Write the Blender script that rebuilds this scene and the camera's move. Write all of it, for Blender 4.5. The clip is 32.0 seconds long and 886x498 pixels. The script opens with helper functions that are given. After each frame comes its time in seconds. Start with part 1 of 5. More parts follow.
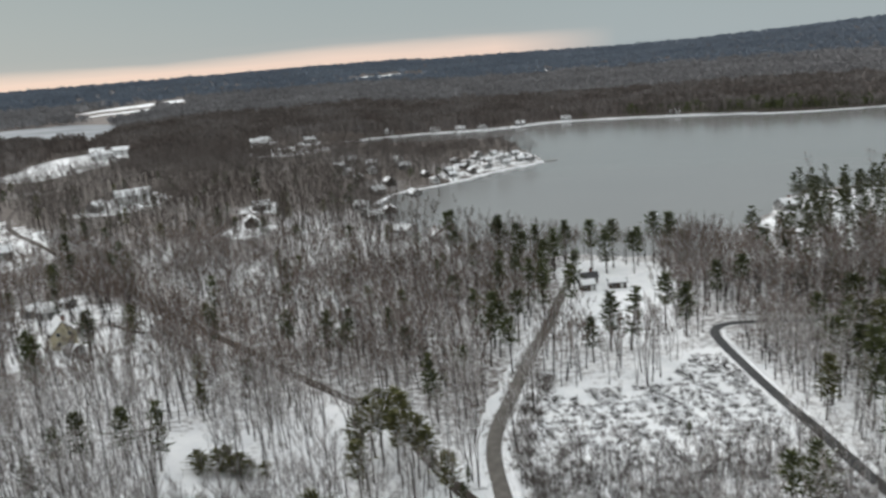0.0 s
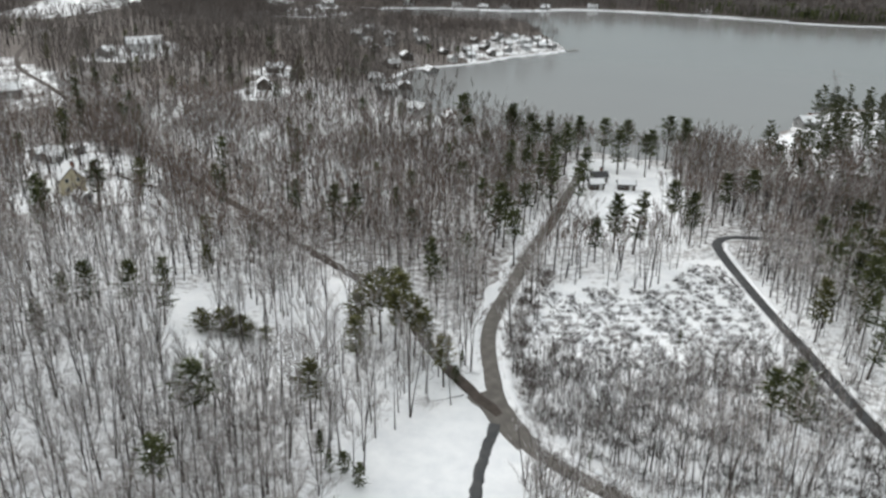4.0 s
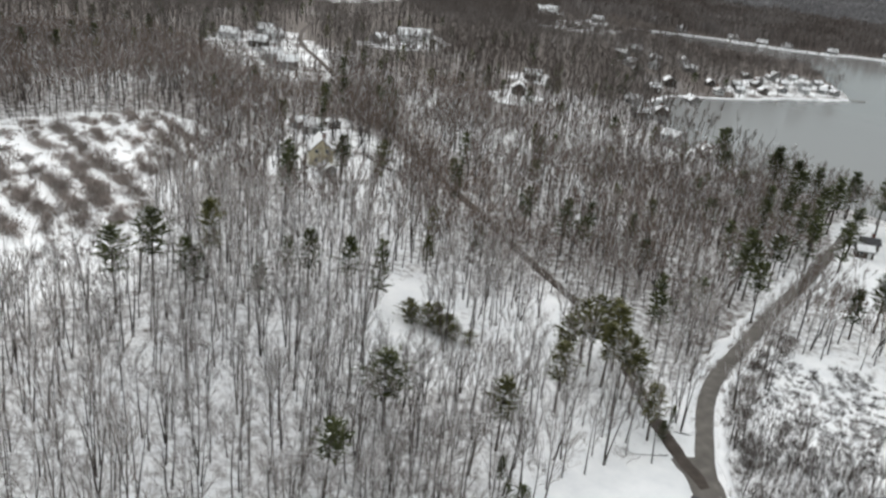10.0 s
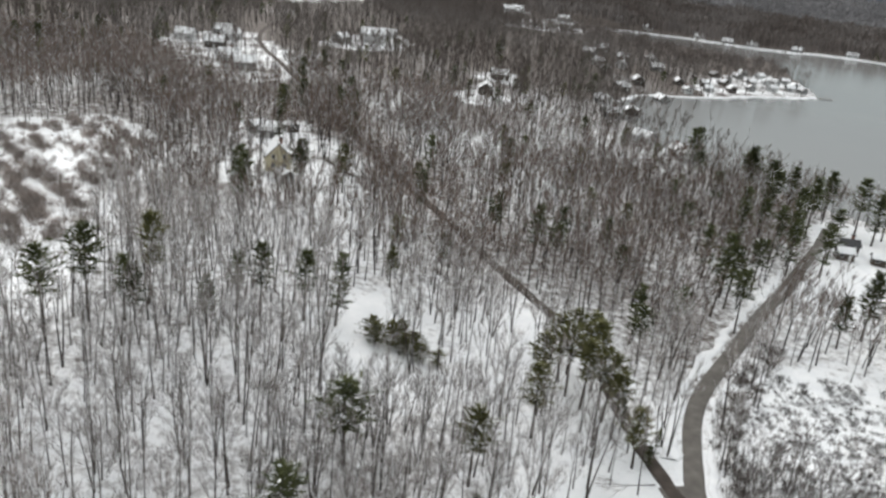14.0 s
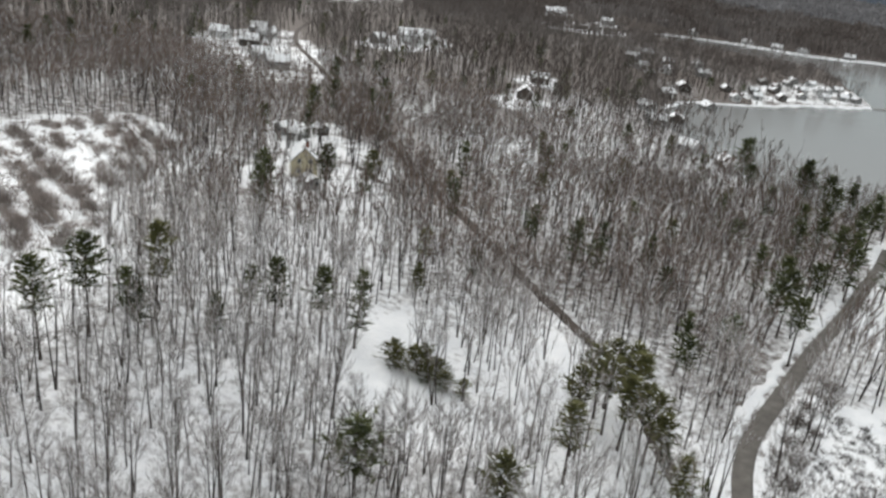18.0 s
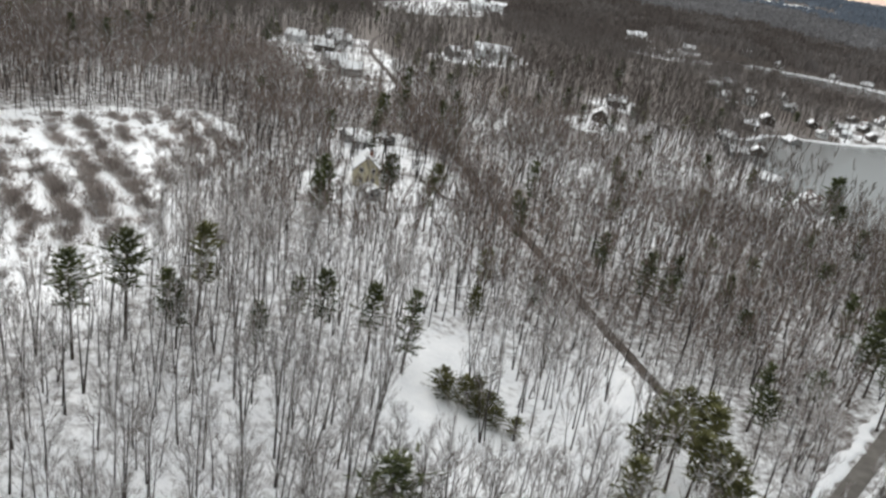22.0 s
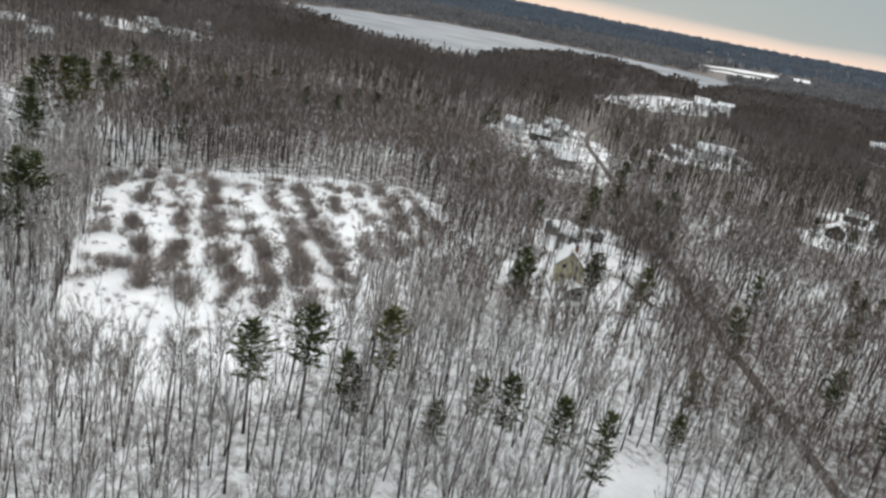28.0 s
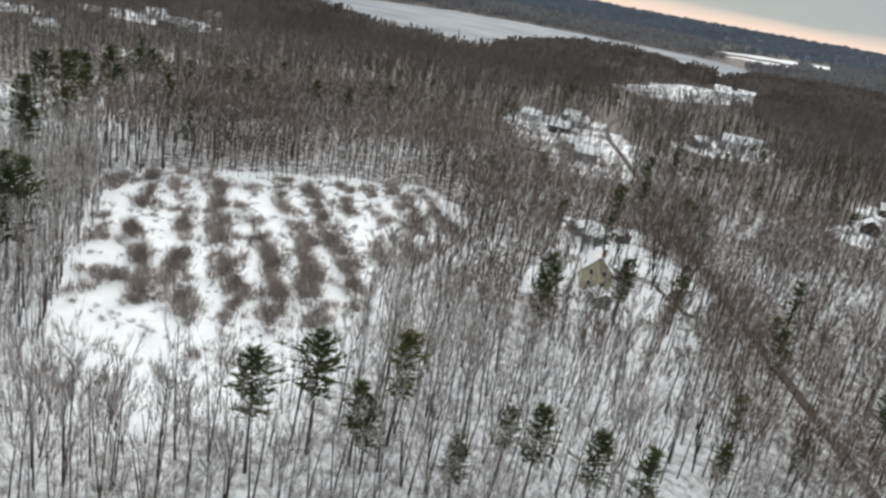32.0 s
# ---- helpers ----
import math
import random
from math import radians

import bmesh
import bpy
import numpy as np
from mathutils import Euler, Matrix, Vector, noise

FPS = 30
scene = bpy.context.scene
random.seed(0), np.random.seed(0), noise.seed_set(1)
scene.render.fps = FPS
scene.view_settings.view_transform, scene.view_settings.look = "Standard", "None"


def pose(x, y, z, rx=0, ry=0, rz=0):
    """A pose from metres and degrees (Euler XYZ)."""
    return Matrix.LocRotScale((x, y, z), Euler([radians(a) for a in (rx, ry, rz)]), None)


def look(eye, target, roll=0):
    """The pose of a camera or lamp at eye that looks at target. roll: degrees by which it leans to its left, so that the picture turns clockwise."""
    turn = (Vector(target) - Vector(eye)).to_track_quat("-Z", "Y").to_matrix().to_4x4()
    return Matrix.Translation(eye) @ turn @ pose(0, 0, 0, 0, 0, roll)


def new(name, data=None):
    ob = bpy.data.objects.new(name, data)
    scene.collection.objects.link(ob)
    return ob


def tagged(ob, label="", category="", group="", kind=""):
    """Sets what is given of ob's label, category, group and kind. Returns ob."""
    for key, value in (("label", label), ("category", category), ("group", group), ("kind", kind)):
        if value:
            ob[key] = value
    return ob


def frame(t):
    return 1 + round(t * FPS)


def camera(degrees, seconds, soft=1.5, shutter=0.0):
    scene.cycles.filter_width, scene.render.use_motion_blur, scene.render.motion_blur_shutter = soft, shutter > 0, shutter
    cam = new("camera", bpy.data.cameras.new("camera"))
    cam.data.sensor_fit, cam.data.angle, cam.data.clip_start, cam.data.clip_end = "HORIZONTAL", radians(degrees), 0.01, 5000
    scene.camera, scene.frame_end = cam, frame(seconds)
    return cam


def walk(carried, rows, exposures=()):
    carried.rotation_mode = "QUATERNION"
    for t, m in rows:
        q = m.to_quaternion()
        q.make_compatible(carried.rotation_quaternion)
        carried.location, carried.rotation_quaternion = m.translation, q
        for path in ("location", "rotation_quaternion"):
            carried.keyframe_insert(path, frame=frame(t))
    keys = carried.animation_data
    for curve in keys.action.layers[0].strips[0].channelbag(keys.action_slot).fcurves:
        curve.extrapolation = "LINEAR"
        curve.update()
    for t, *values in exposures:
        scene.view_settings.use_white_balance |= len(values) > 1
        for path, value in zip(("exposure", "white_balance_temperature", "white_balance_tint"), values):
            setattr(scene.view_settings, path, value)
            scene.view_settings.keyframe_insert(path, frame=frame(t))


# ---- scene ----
cam = camera(56.75, 32.0, soft=2.6, shutter=0.5)

PATH = [
    (0, (0.00, 0.00, 79.97), (0.00, 97.38, 57.24), -4.53),
    (0.5, (-0.82, -0.21, 80.50), (3.78, 96.64, 56.03), -4.27),
    (1, (-0.86, 0.03, 81.02), (2.42, 96.56, 55.11), -3.33),
    (1.5, (-0.79, 0.09, 80.85), (0.58, 96.47, 54.21), -2.22),
    (2, (-1.09, 0.49, 81.24), (-2.54, 96.25, 52.47), -0.79),
    (2.5, (-0.89, 0.12, 81.02), (-2.32, 94.68, 48.49), -0.21),
    (3, (-1.15, 0.15, 81.46), (-0.84, 93.81, 46.42), 0.23),
    (3.5, (-1.57, 0.13, 81.50), (-1.03, 93.41, 45.47), 0.78),
    (5.5, (-1.96, 1.09, 81.15), (-8.12, 93.48, 43.39), 2.43),
    (6, (-1.90, 1.68, 80.97), (-9.24, 94.01, 43.26), 2.56),
    (6.5, (-2.77, 2.49, 80.18), (-12.18, 94.57, 42.33), 3.22),
    (7, (-2.88, 3.95, 80.13), (-20.06, 94.66, 41.69), 4.55),
    (7.5, (-2.87, 5.17, 79.54), (-29.10, 93.41, 40.50), 6.04),
    (8, (-2.32, 5.61, 79.64), (-33.33, 92.12, 40.22), 7.06),
    (8.5, (-2.48, 6.85, 79.07), (-31.70, 94.07, 39.85), 6.75),
    (9, (-3.06, 7.93, 78.66), (-30.83, 96.00, 40.29), 6.67),
    (9.5, (-3.99, 8.75, 78.10), (-29.99, 97.76, 40.64), 6.48),
    (10, (-3.67, 9.69, 77.79), (-30.75, 98.72, 41.20), 6.45),
    (10.5, (-4.06, 11.01, 77.49), (-31.39, 100.18, 41.40), 6.57),
    (11, (-3.92, 12.08, 76.80), (-31.11, 101.37, 40.91), 6.10),
    (11.5, (-4.88, 13.32, 76.68), (-29.57, 103.37, 40.88), 6.12),
    (12, (-5.41, 14.68, 76.72), (-28.98, 105.07, 41.03), 5.95),
    (12.5, (-5.44, 16.13, 76.44), (-27.76, 106.80, 40.65), 6.09),
    (13, (-5.96, 17.63, 76.25), (-27.73, 108.30, 40.11), 5.86),
    (13.5, (-6.32, 19.50, 75.72), (-29.20, 109.98, 39.81), 6.18),
    (15.5, (-7.69, 26.20, 75.05), (-31.74, 115.99, 38.19), 6.57),
    (16, (-8.11, 27.93, 74.92), (-32.52, 117.49, 37.74), 6.76),
    (16.5, (-8.14, 29.29, 74.49), (-33.90, 118.51, 37.37), 6.78),
    (17, (-8.41, 30.54, 74.29), (-34.74, 119.72, 37.51), 6.96),
    (17.5, (-8.48, 31.79, 74.45), (-35.55, 120.82, 37.82), 6.73),
    (18, (-8.94, 33.11, 74.13), (-36.62, 122.04, 37.73), 6.95),
    (18.5, (-9.34, 34.30, 73.66), (-36.86, 123.53, 37.88), 7.14),
    (19, (-9.54, 35.47, 73.78), (-36.90, 124.72, 37.91), 7.32),
    (19.5, (-9.95, 36.52, 73.62), (-37.05, 125.76, 37.55), 7.34),
    (20, (-10.09, 37.41, 73.05), (-37.23, 126.71, 37.14), 7.46),
    (20.5, (-10.42, 38.47, 72.68), (-37.25, 128.14, 37.48), 7.50),
    (21, (-11.19, 39.73, 71.91), (-39.79, 129.08, 37.29), 7.99),
    (21.5, (-11.83, 40.94, 71.44), (-44.80, 128.60, 36.38), 9.11),
    (22, (-12.06, 41.97, 71.39), (-47.05, 128.67, 35.92), 9.49),
    (22.5, (-12.68, 42.92, 70.93), (-45.57, 130.65, 35.96), 9.31),
    (23, (-13.61, 43.82, 70.66), (-46.66, 131.65, 36.09), 9.56),
    (23.5, (-13.54, 44.64, 70.46), (-46.91, 132.46, 36.20), 9.51),
    (24, (-13.47, 45.06, 70.63), (-45.85, 133.40, 36.78), 8.93),
    (24.5, (-14.25, 45.71, 70.07), (-46.55, 134.31, 36.81), 8.82),
    (25, (-15.65, 47.55, 69.53), (-61.63, 129.12, 34.44), 11.16),
    (25.5, (-15.52, 48.70, 69.66), (-73.79, 120.87, 32.28), 13.10),
    (26, (-15.19, 48.96, 69.76), (-72.31, 122.84, 34.00), 12.48),
    (26.5, (-16.20, 49.40, 70.30), (-70.35, 127.18, 38.40), 12.15),
    (28.5, (-18.79, 52.65, 69.64), (-77.60, 127.91, 40.00), 11.13),
    (29, (-20.19, 54.07, 69.73), (-79.03, 128.94, 39.19), 11.22),
    (29.5, (-21.44, 55.15, 69.43), (-80.35, 129.88, 38.67), 11.22),
    (30, (-22.18, 56.01, 69.30), (-81.90, 130.05, 38.43), 11.05),
    (30.5, (-23.14, 56.83, 69.31), (-81.91, 131.75, 38.77), 10.80),
    (31, (-24.56, 57.80, 69.39), (-82.29, 133.55, 38.91), 10.83),
    (31.5, (-25.72, 58.95, 69.51), (-83.15, 134.91, 38.98), 10.70),
    (32, (-26.63, 59.97, 69.43), (-85.39, 134.58, 38.13), 10.68),
]
EXPOSURES = [(0.0, -0.12, 6430, 9), (3.0, 0.04, 6430, 9), (7.0, 0.0, 6460, 9.5), (13.0, 0.14, 6520, 10), (24.0, 0.12, 6520, 10), (26.0, -0.04, 6450, 9.2), (32.0, 0.02, 6430, 9)]
walk(cam, [(t, look(e, g, r)) for t, e, g, r in PATH], EXPOSURES)

# ---------------------------------------------------------------- world and sun
SUN_ELEV, SUN_AZ = 24.0, -35.0          # degrees; azimuth from +y, positive to the east
world = bpy.data.worlds.new("overcast_sky")
scene.world = world
world.use_nodes = True
wn, wl = world.node_tree.nodes, world.node_tree.links
wn.clear()
w_out = wn.new("ShaderNodeOutputWorld")
w_bg = wn.new("ShaderNodeBackground")
w_sky = wn.new("ShaderNodeTexSky")
w_sky.sky_type = "NISHITA"
w_sky.sun_disc = False
w_sky.sun_elevation = radians(SUN_ELEV)
w_sky.sun_rotation = radians(SUN_AZ)
w_co = wn.new("ShaderNodeTexCoord")
w_sep = wn.new("ShaderNodeSeparateXYZ")
wl.new(w_co.outputs["Generated"], w_sep.inputs[0])
# cloud deck: peach glow low in the west, grey-green above
w_ramp = wn.new("ShaderNodeValToRGB")
er = w_ramp.color_ramp
er.elements[0].position, er.elements[0].color = 0.0, (0.20, 0.25, 0.30, 1)
er.elements[1].position, er.elements[1].color = 1.0, (1.30, 1.33, 1.33, 1)
for pos, col in ((0.49, (0.22, 0.27, 0.32, 1)), (0.4995, (1.0, 0.76, 0.64, 1)), (0.5055, (0.98, 0.78, 0.67, 1)),
                 (0.512, (0.42, 0.475, 0.49, 1)), (0.56, (0.38, 0.445, 0.455, 1)), (0.66, (0.55, 0.60, 0.605, 1))):
    e = er.elements.new(pos)
    e.color = col
w_half = wn.new("ShaderNodeMath")
w_half.operation = "MULTIPLY_ADD"
w_half.inputs[1].default_value, w_half.inputs[2].default_value = 0.5, 0.5
wl.new(w_sep.outputs["Z"], w_half.inputs[0])
w_noise = wn.new("ShaderNodeTexNoise")
w_noise.inputs["Scale"].default_value = 3.0
w_noise.inputs["Detail"].default_value = 4.0
w_map = wn.new("ShaderNodeMapping")
w_map.inputs["Scale"].default_value = (1, 1, 9)
wl.new(w_co.outputs["Generated"], w_map.inputs[0])
wl.new(w_map.outputs[0], w_noise.inputs["Vector"])
w_add = wn.new("ShaderNodeMath")
w_add.operation = "MULTIPLY_ADD"
w_add.inputs[1].default_value = 0.010
wl.new(w_noise.outputs["Fac"], w_add.inputs[0])
w_shift = wn.new("ShaderNodeMath")
w_shift.operation = "SUBTRACT"
w_shift.inputs[1].default_value = 0.005
wl.new(w_half.outputs[0], w_shift.inputs[0])
wl.new(w_shift.outputs[0], w_add.inputs[2])
wl.new(w_add.outputs[0], w_ramp.inputs[0])
# the glow dies away to the north-east
w_gray = wn.new("ShaderNodeValToRGB")
eg = w_gray.color_ramp
eg.elements[0].position, eg.elements[0].color = 0.0, (0.20, 0.25, 0.30, 1)
eg.elements[1].position, eg.elements[1].color = 1.0, (1.30, 1.33, 1.33, 1)
for pos, col in ((0.49, (0.22, 0.27, 0.32, 1)), (0.4995, (0.44, 0.50, 0.52, 1)), (0.56, (0.38, 0.45, 0.465, 1)), (0.66, (0.55, 0.60, 0.605, 1))):
    e = eg.elements.new(pos)
    e.color = col
wl.new(w_add.outputs[0], w_gray.inputs[0])
w_az = wn.new("ShaderNodeMapRange")
w_az.inputs["From Min"].default_value, w_az.inputs["From Max"].default_value = 0.22, 0.08
wl.new(w_sep.outputs["X"], w_az.inputs["Value"])
w_mix = wn.new("ShaderNodeMix")
w_mix.data_type = "RGBA"
wl.new(w_az.outputs[0], w_mix.inputs["Factor"])
wl.new(w_gray.outputs[0], w_mix.inputs["A"])
wl.new(w_ramp.outputs[0], w_mix.inputs["B"])
w_scale = wn.new("ShaderNodeMix")
w_scale.data_type = "RGBA"
w_scale.blend_type = "ADD"
w_scale.inputs["Factor"].default_value = 0.004
wl.new(w_mix.outputs["Result"], w_scale.inputs["A"])
wl.new(w_sky.outputs[0], w_scale.inputs["B"])
wl.new(w_scale.outputs["Result"], w_bg.inputs["Color"])
w_bg.inputs["Strength"].default_value = 0.9
wl.new(w_bg.outputs[0], w_out.inputs["Surface"])

sun_data = bpy.data.lights.new("sun", "SUN")
sun_data.energy = 2.4
sun_data.angle = radians(25)
sun_data.color = (1.0, 0.967, 0.94)
sun = new("sun", sun_data)
sa, sb = radians(SUN_AZ), radians(SUN_ELEV)
sun.matrix_world = look((0, 0, 300), (-300 * math.sin(sa) * math.cos(sb), -300 * math.cos(sa) * math.cos(sb), 300 - 300 * math.sin(sb)))


# ---------------------------------------------------------------- materials
def material(name, colours, scale=1.0, rough=0.85, bump=0.3, bump_scale=None, metal=0.0, island=0.0, detail=6.0, spread=(0.35, 0.65), spec=0.3):
    """Noise between two or three colours at two scales, with bump. island: how far loose pieces differ in brightness."""
    m = bpy.data.materials.new(name)
    m.use_nodes = True
    n, l = m.node_tree.nodes, m.node_tree.links
    b = n["Principled BSDF"]
    b.inputs["Roughness"].default_value = rough
    b.inputs["Metallic"].default_value = metal
    b.inputs["Specular IOR Level"].default_value = spec
    co = n.new("ShaderNodeTexCoord")
    big = n.new("ShaderNodeTexNoise")
    big.inputs["Scale"].default_value, big.inputs["Detail"].default_value = scale, detail
    l.new(co.outputs["Object"], big.inputs["Vector"])
    ramp = n.new("ShaderNodeValToRGB")
    ramp.color_ramp.elements[0].position, ramp.color_ramp.elements[1].position = spread
    ramp.color_ramp.elements[0].color = (*colours[0], 1)
    ramp.color_ramp.elements[1].color = (*colours[-1], 1)
    for k, c in enumerate(colours[1:-1]):
        e = ramp.color_ramp.elements.new(spread[0] + (spread[1] - spread[0]) * (k + 1) / (len(colours) - 1))
        e.color = (*c, 1)
    l.new(big.outputs["Fac"], ramp.inputs[0])
    last = ramp.outputs[0]
    if island:
        geo = n.new("ShaderNodeNewGeometry")
        info = n.new("ShaderNodeObjectInfo")
        addr = n.new("ShaderNodeMath")
        addr.operation = "ADD"
        l.new(geo.outputs["Random Per Island"], addr.inputs[0])
        l.new(info.outputs["Random"], addr.inputs[1])
        mr = n.new("ShaderNodeMapRange")
        mr.inputs["From Max"].default_value = 2.0
        mr.inputs["To Min"].default_value, mr.inputs["To Max"].default_value = 1 - island, 1 + island
        l.new(addr.outputs[0], mr.inputs["Value"])
        hs = n.new("ShaderNodeHueSaturation")
        l.new(mr.outputs[0], hs.inputs["Value"])
        l.new(last, hs.inputs["Color"])
        last = hs.outputs[0]
    l.new(last, b.inputs["Base Color"])
    if bump:
        fine = n.new("ShaderNodeTexNoise")
        fine.inputs["Scale"].default_value = bump_scale or scale * 6
        fine.inputs["Detail"].default_value = 4
        l.new(co.outputs["Object"], fine.inputs["Vector"])
        bp = n.new("ShaderNodeBump")
        bp.inputs["Strength"].default_value = bump
        bp.inputs["Distance"].default_value = 0.1
        l.new(fine.outputs["Fac"], bp.inputs["Height"])
        l.new(bp.outputs[0], b.inputs["Normal"])
    return m


SNOW = material("snow", [(0.80, 0.81, 0.83), (0.90, 0.90, 0.91)], 0.35, 0.7, 0.4, 2.5)
ROOF_SNOW = material("roof_snow", [(0.82, 0.83, 0.85), (0.90, 0.90, 0.91)], 0.8, 0.7, 0.3, 3.0)
GRAVEL = material("gravel_road", [(0.115, 0.105, 0.095), (0.15, 0.137, 0.124), (0.20, 0.185, 0.17)], 0.5, 0.9, 0.4, 6.0, spread=(0.3, 0.8))
LEAF_ROAD = material("leaf_strewn_road", [(0.055, 0.045, 0.038), (0.080, 0.065, 0.056), (0.115, 0.096, 0.084)], 0.4, 0.95, 0.5, 5.0, spread=(0.3, 0.75))
ASPHALT = material("wet_asphalt", [(0.045, 0.047, 0.05), (0.075, 0.075, 0.075)], 0.6, 0.6, 0.2, 8.0)
BARK = material("grey_brown_bark", [(0.032, 0.027, 0.024), (0.075, 0.064, 0.058)], 1.5, 0.95, 0.4, 12.0, island=0.45)
TWIG = material("bare_twigs", [(0.142, 0.108, 0.091), (0.248, 0.193, 0.165)], 0.03, 0.95, 0.0, island=0.5)
FAR_TWIG = material("bare_canopy", [(0.120, 0.098, 0.089), (0.160, 0.138, 0.128), (0.208, 0.187, 0.179)], 0.012, 0.95, 0.0, island=0.5)
PINE_BARK = material("pine_bark", [(0.05, 0.042, 0.037), (0.11, 0.09, 0.078)], 2.0, 0.95, 0.5, 10.0)
NEEDLE = material("pine_needles", [(0.050, 0.060, 0.024), (0.112, 0.120, 0.050)], 0.4, 0.8, 0.0, island=0.5)
NEEDLE_WARM = material("yellowed_pine_needles", [(0.082, 0.082, 0.030), (0.152, 0.145, 0.060)], 0.4, 0.8, 0.0, island=0.4)
BRANCH = material("grey_brown_boughs", [(0.100, 0.085, 0.077), (0.175, 0.151, 0.138)], 0.05, 0.95, 0.0, island=0.4)
THICKET = material("russet_twigs", [(0.165, 0.106, 0.080), (0.260, 0.176, 0.138)], 0.04, 0.95, 0.0, island=0.45)
TWIG_GREY = material("pale_grey_twigs", [(0.205, 0.180, 0.167), (0.345, 0.310, 0.292)], 0.03, 0.95, 0.0, island=0.5)
FIELD_BRUSH = material("dry_field_brush", [(0.058, 0.051, 0.047), (0.125, 0.113, 0.106)], 0.2, 0.95, 0.0, island=0.5)
BRUSH = material("frosted_brush", [(0.25, 0.213, 0.195), (0.41, 0.362, 0.338)], 0.2, 0.95, 0.0, island=0.5)
ICE = material("snowy_lake_ice", [(0.19, 0.205, 0.225), (0.29, 0.305, 0.325)], 0.01, 0.8, 0.1, 0.2, spec=0.05)
BEIGE = material("beige_clapboard", [(0.46, 0.41, 0.28), (0.55, 0.49, 0.35)], 1.2, 0.7, 0.2, 5.0)
DARK_WOOD = material("dark_stained_boards", [(0.05, 0.042, 0.036), (0.10, 0.08, 0.065)], 1.5, 0.8, 0.3, 8.0)
WHITE_WALL = material("white_painted_boards", [(0.62, 0.63, 0.64), (0.75, 0.75, 0.74)], 1.0, 0.6, 0.15, 6.0)
GREY_WALL = material("grey_weathered_shingles", [(0.22, 0.22, 0.22), (0.33, 0.32, 0.31)], 1.5, 0.85, 0.3, 7.0)
SHINGLE = material("dark_roof_shingles", [(0.045, 0.045, 0.05), (0.09, 0.088, 0.09)], 2.0, 0.85, 0.3, 9.0)
BRICK = material("chimney_brick", [(0.16, 0.08, 0.06), (0.26, 0.13, 0.10)], 4.0, 0.9, 0.4, 14.0)
GLASS = material("window_glass", [(0.02, 0.025, 0.03), (0.05, 0.055, 0.06)], 0.6, 0.08, 0.0, spec=0.6)
TRIM = material("white_trim", [(0.68, 0.68, 0.67), (0.78, 0.78, 0.77)], 2.0, 0.5, 0.05)
DOCK = material("grey_dock_planks", [(0.16, 0.14, 0.12), (0.28, 0.25, 0.22)], 2.0, 0.85, 0.3, 9.0)


def water_material():
    m = bpy.data.materials.new("dark_lake_water")
    m.use_nodes = True
    n, l = m.node_tree.nodes, m.node_tree.links
    b = n["Principled BSDF"]
    b.inputs["Roughness"].default_value = 0.14
    b.inputs["IOR"].default_value = 1.33
    co = n.new("ShaderNodeTexCoord")
    big = n.new("ShaderNodeTexNoise")
    big.inputs["Scale"].default_value, big.inputs["Detail"].default_value = 0.008, 3
    l.new(co.outputs["Object"], big.inputs["Vector"])
    r = n.new("ShaderNodeValToRGB")
    r.color_ramp.elements[0].color, r.color_ramp.elements[1].color = (0.20, 0.197, 0.197, 1), (0.24, 0.236, 0.234, 1)
    l.new(big.outputs["Fac"], r.inputs[0])
    l.new(r.outputs[0], b.inputs["Base Color"])
    fine = n.new("ShaderNodeTexNoise")
    fine.inputs["Scale"].default_value, fine.inputs["Detail"].default_value = 0.7, 4
    l.new(co.outputs["Object"], fine.inputs["Vector"])
    bp = n.new("ShaderNodeBump")
    bp.inputs["Strength"].default_value, bp.inputs["Distance"].default_value = 0.25, 0.05
    l.new(fine.outputs["Fac"], bp.inputs["Height"])
    l.new(bp.outputs[0], b.inputs["Normal"])
    return m


WATER = water_material()


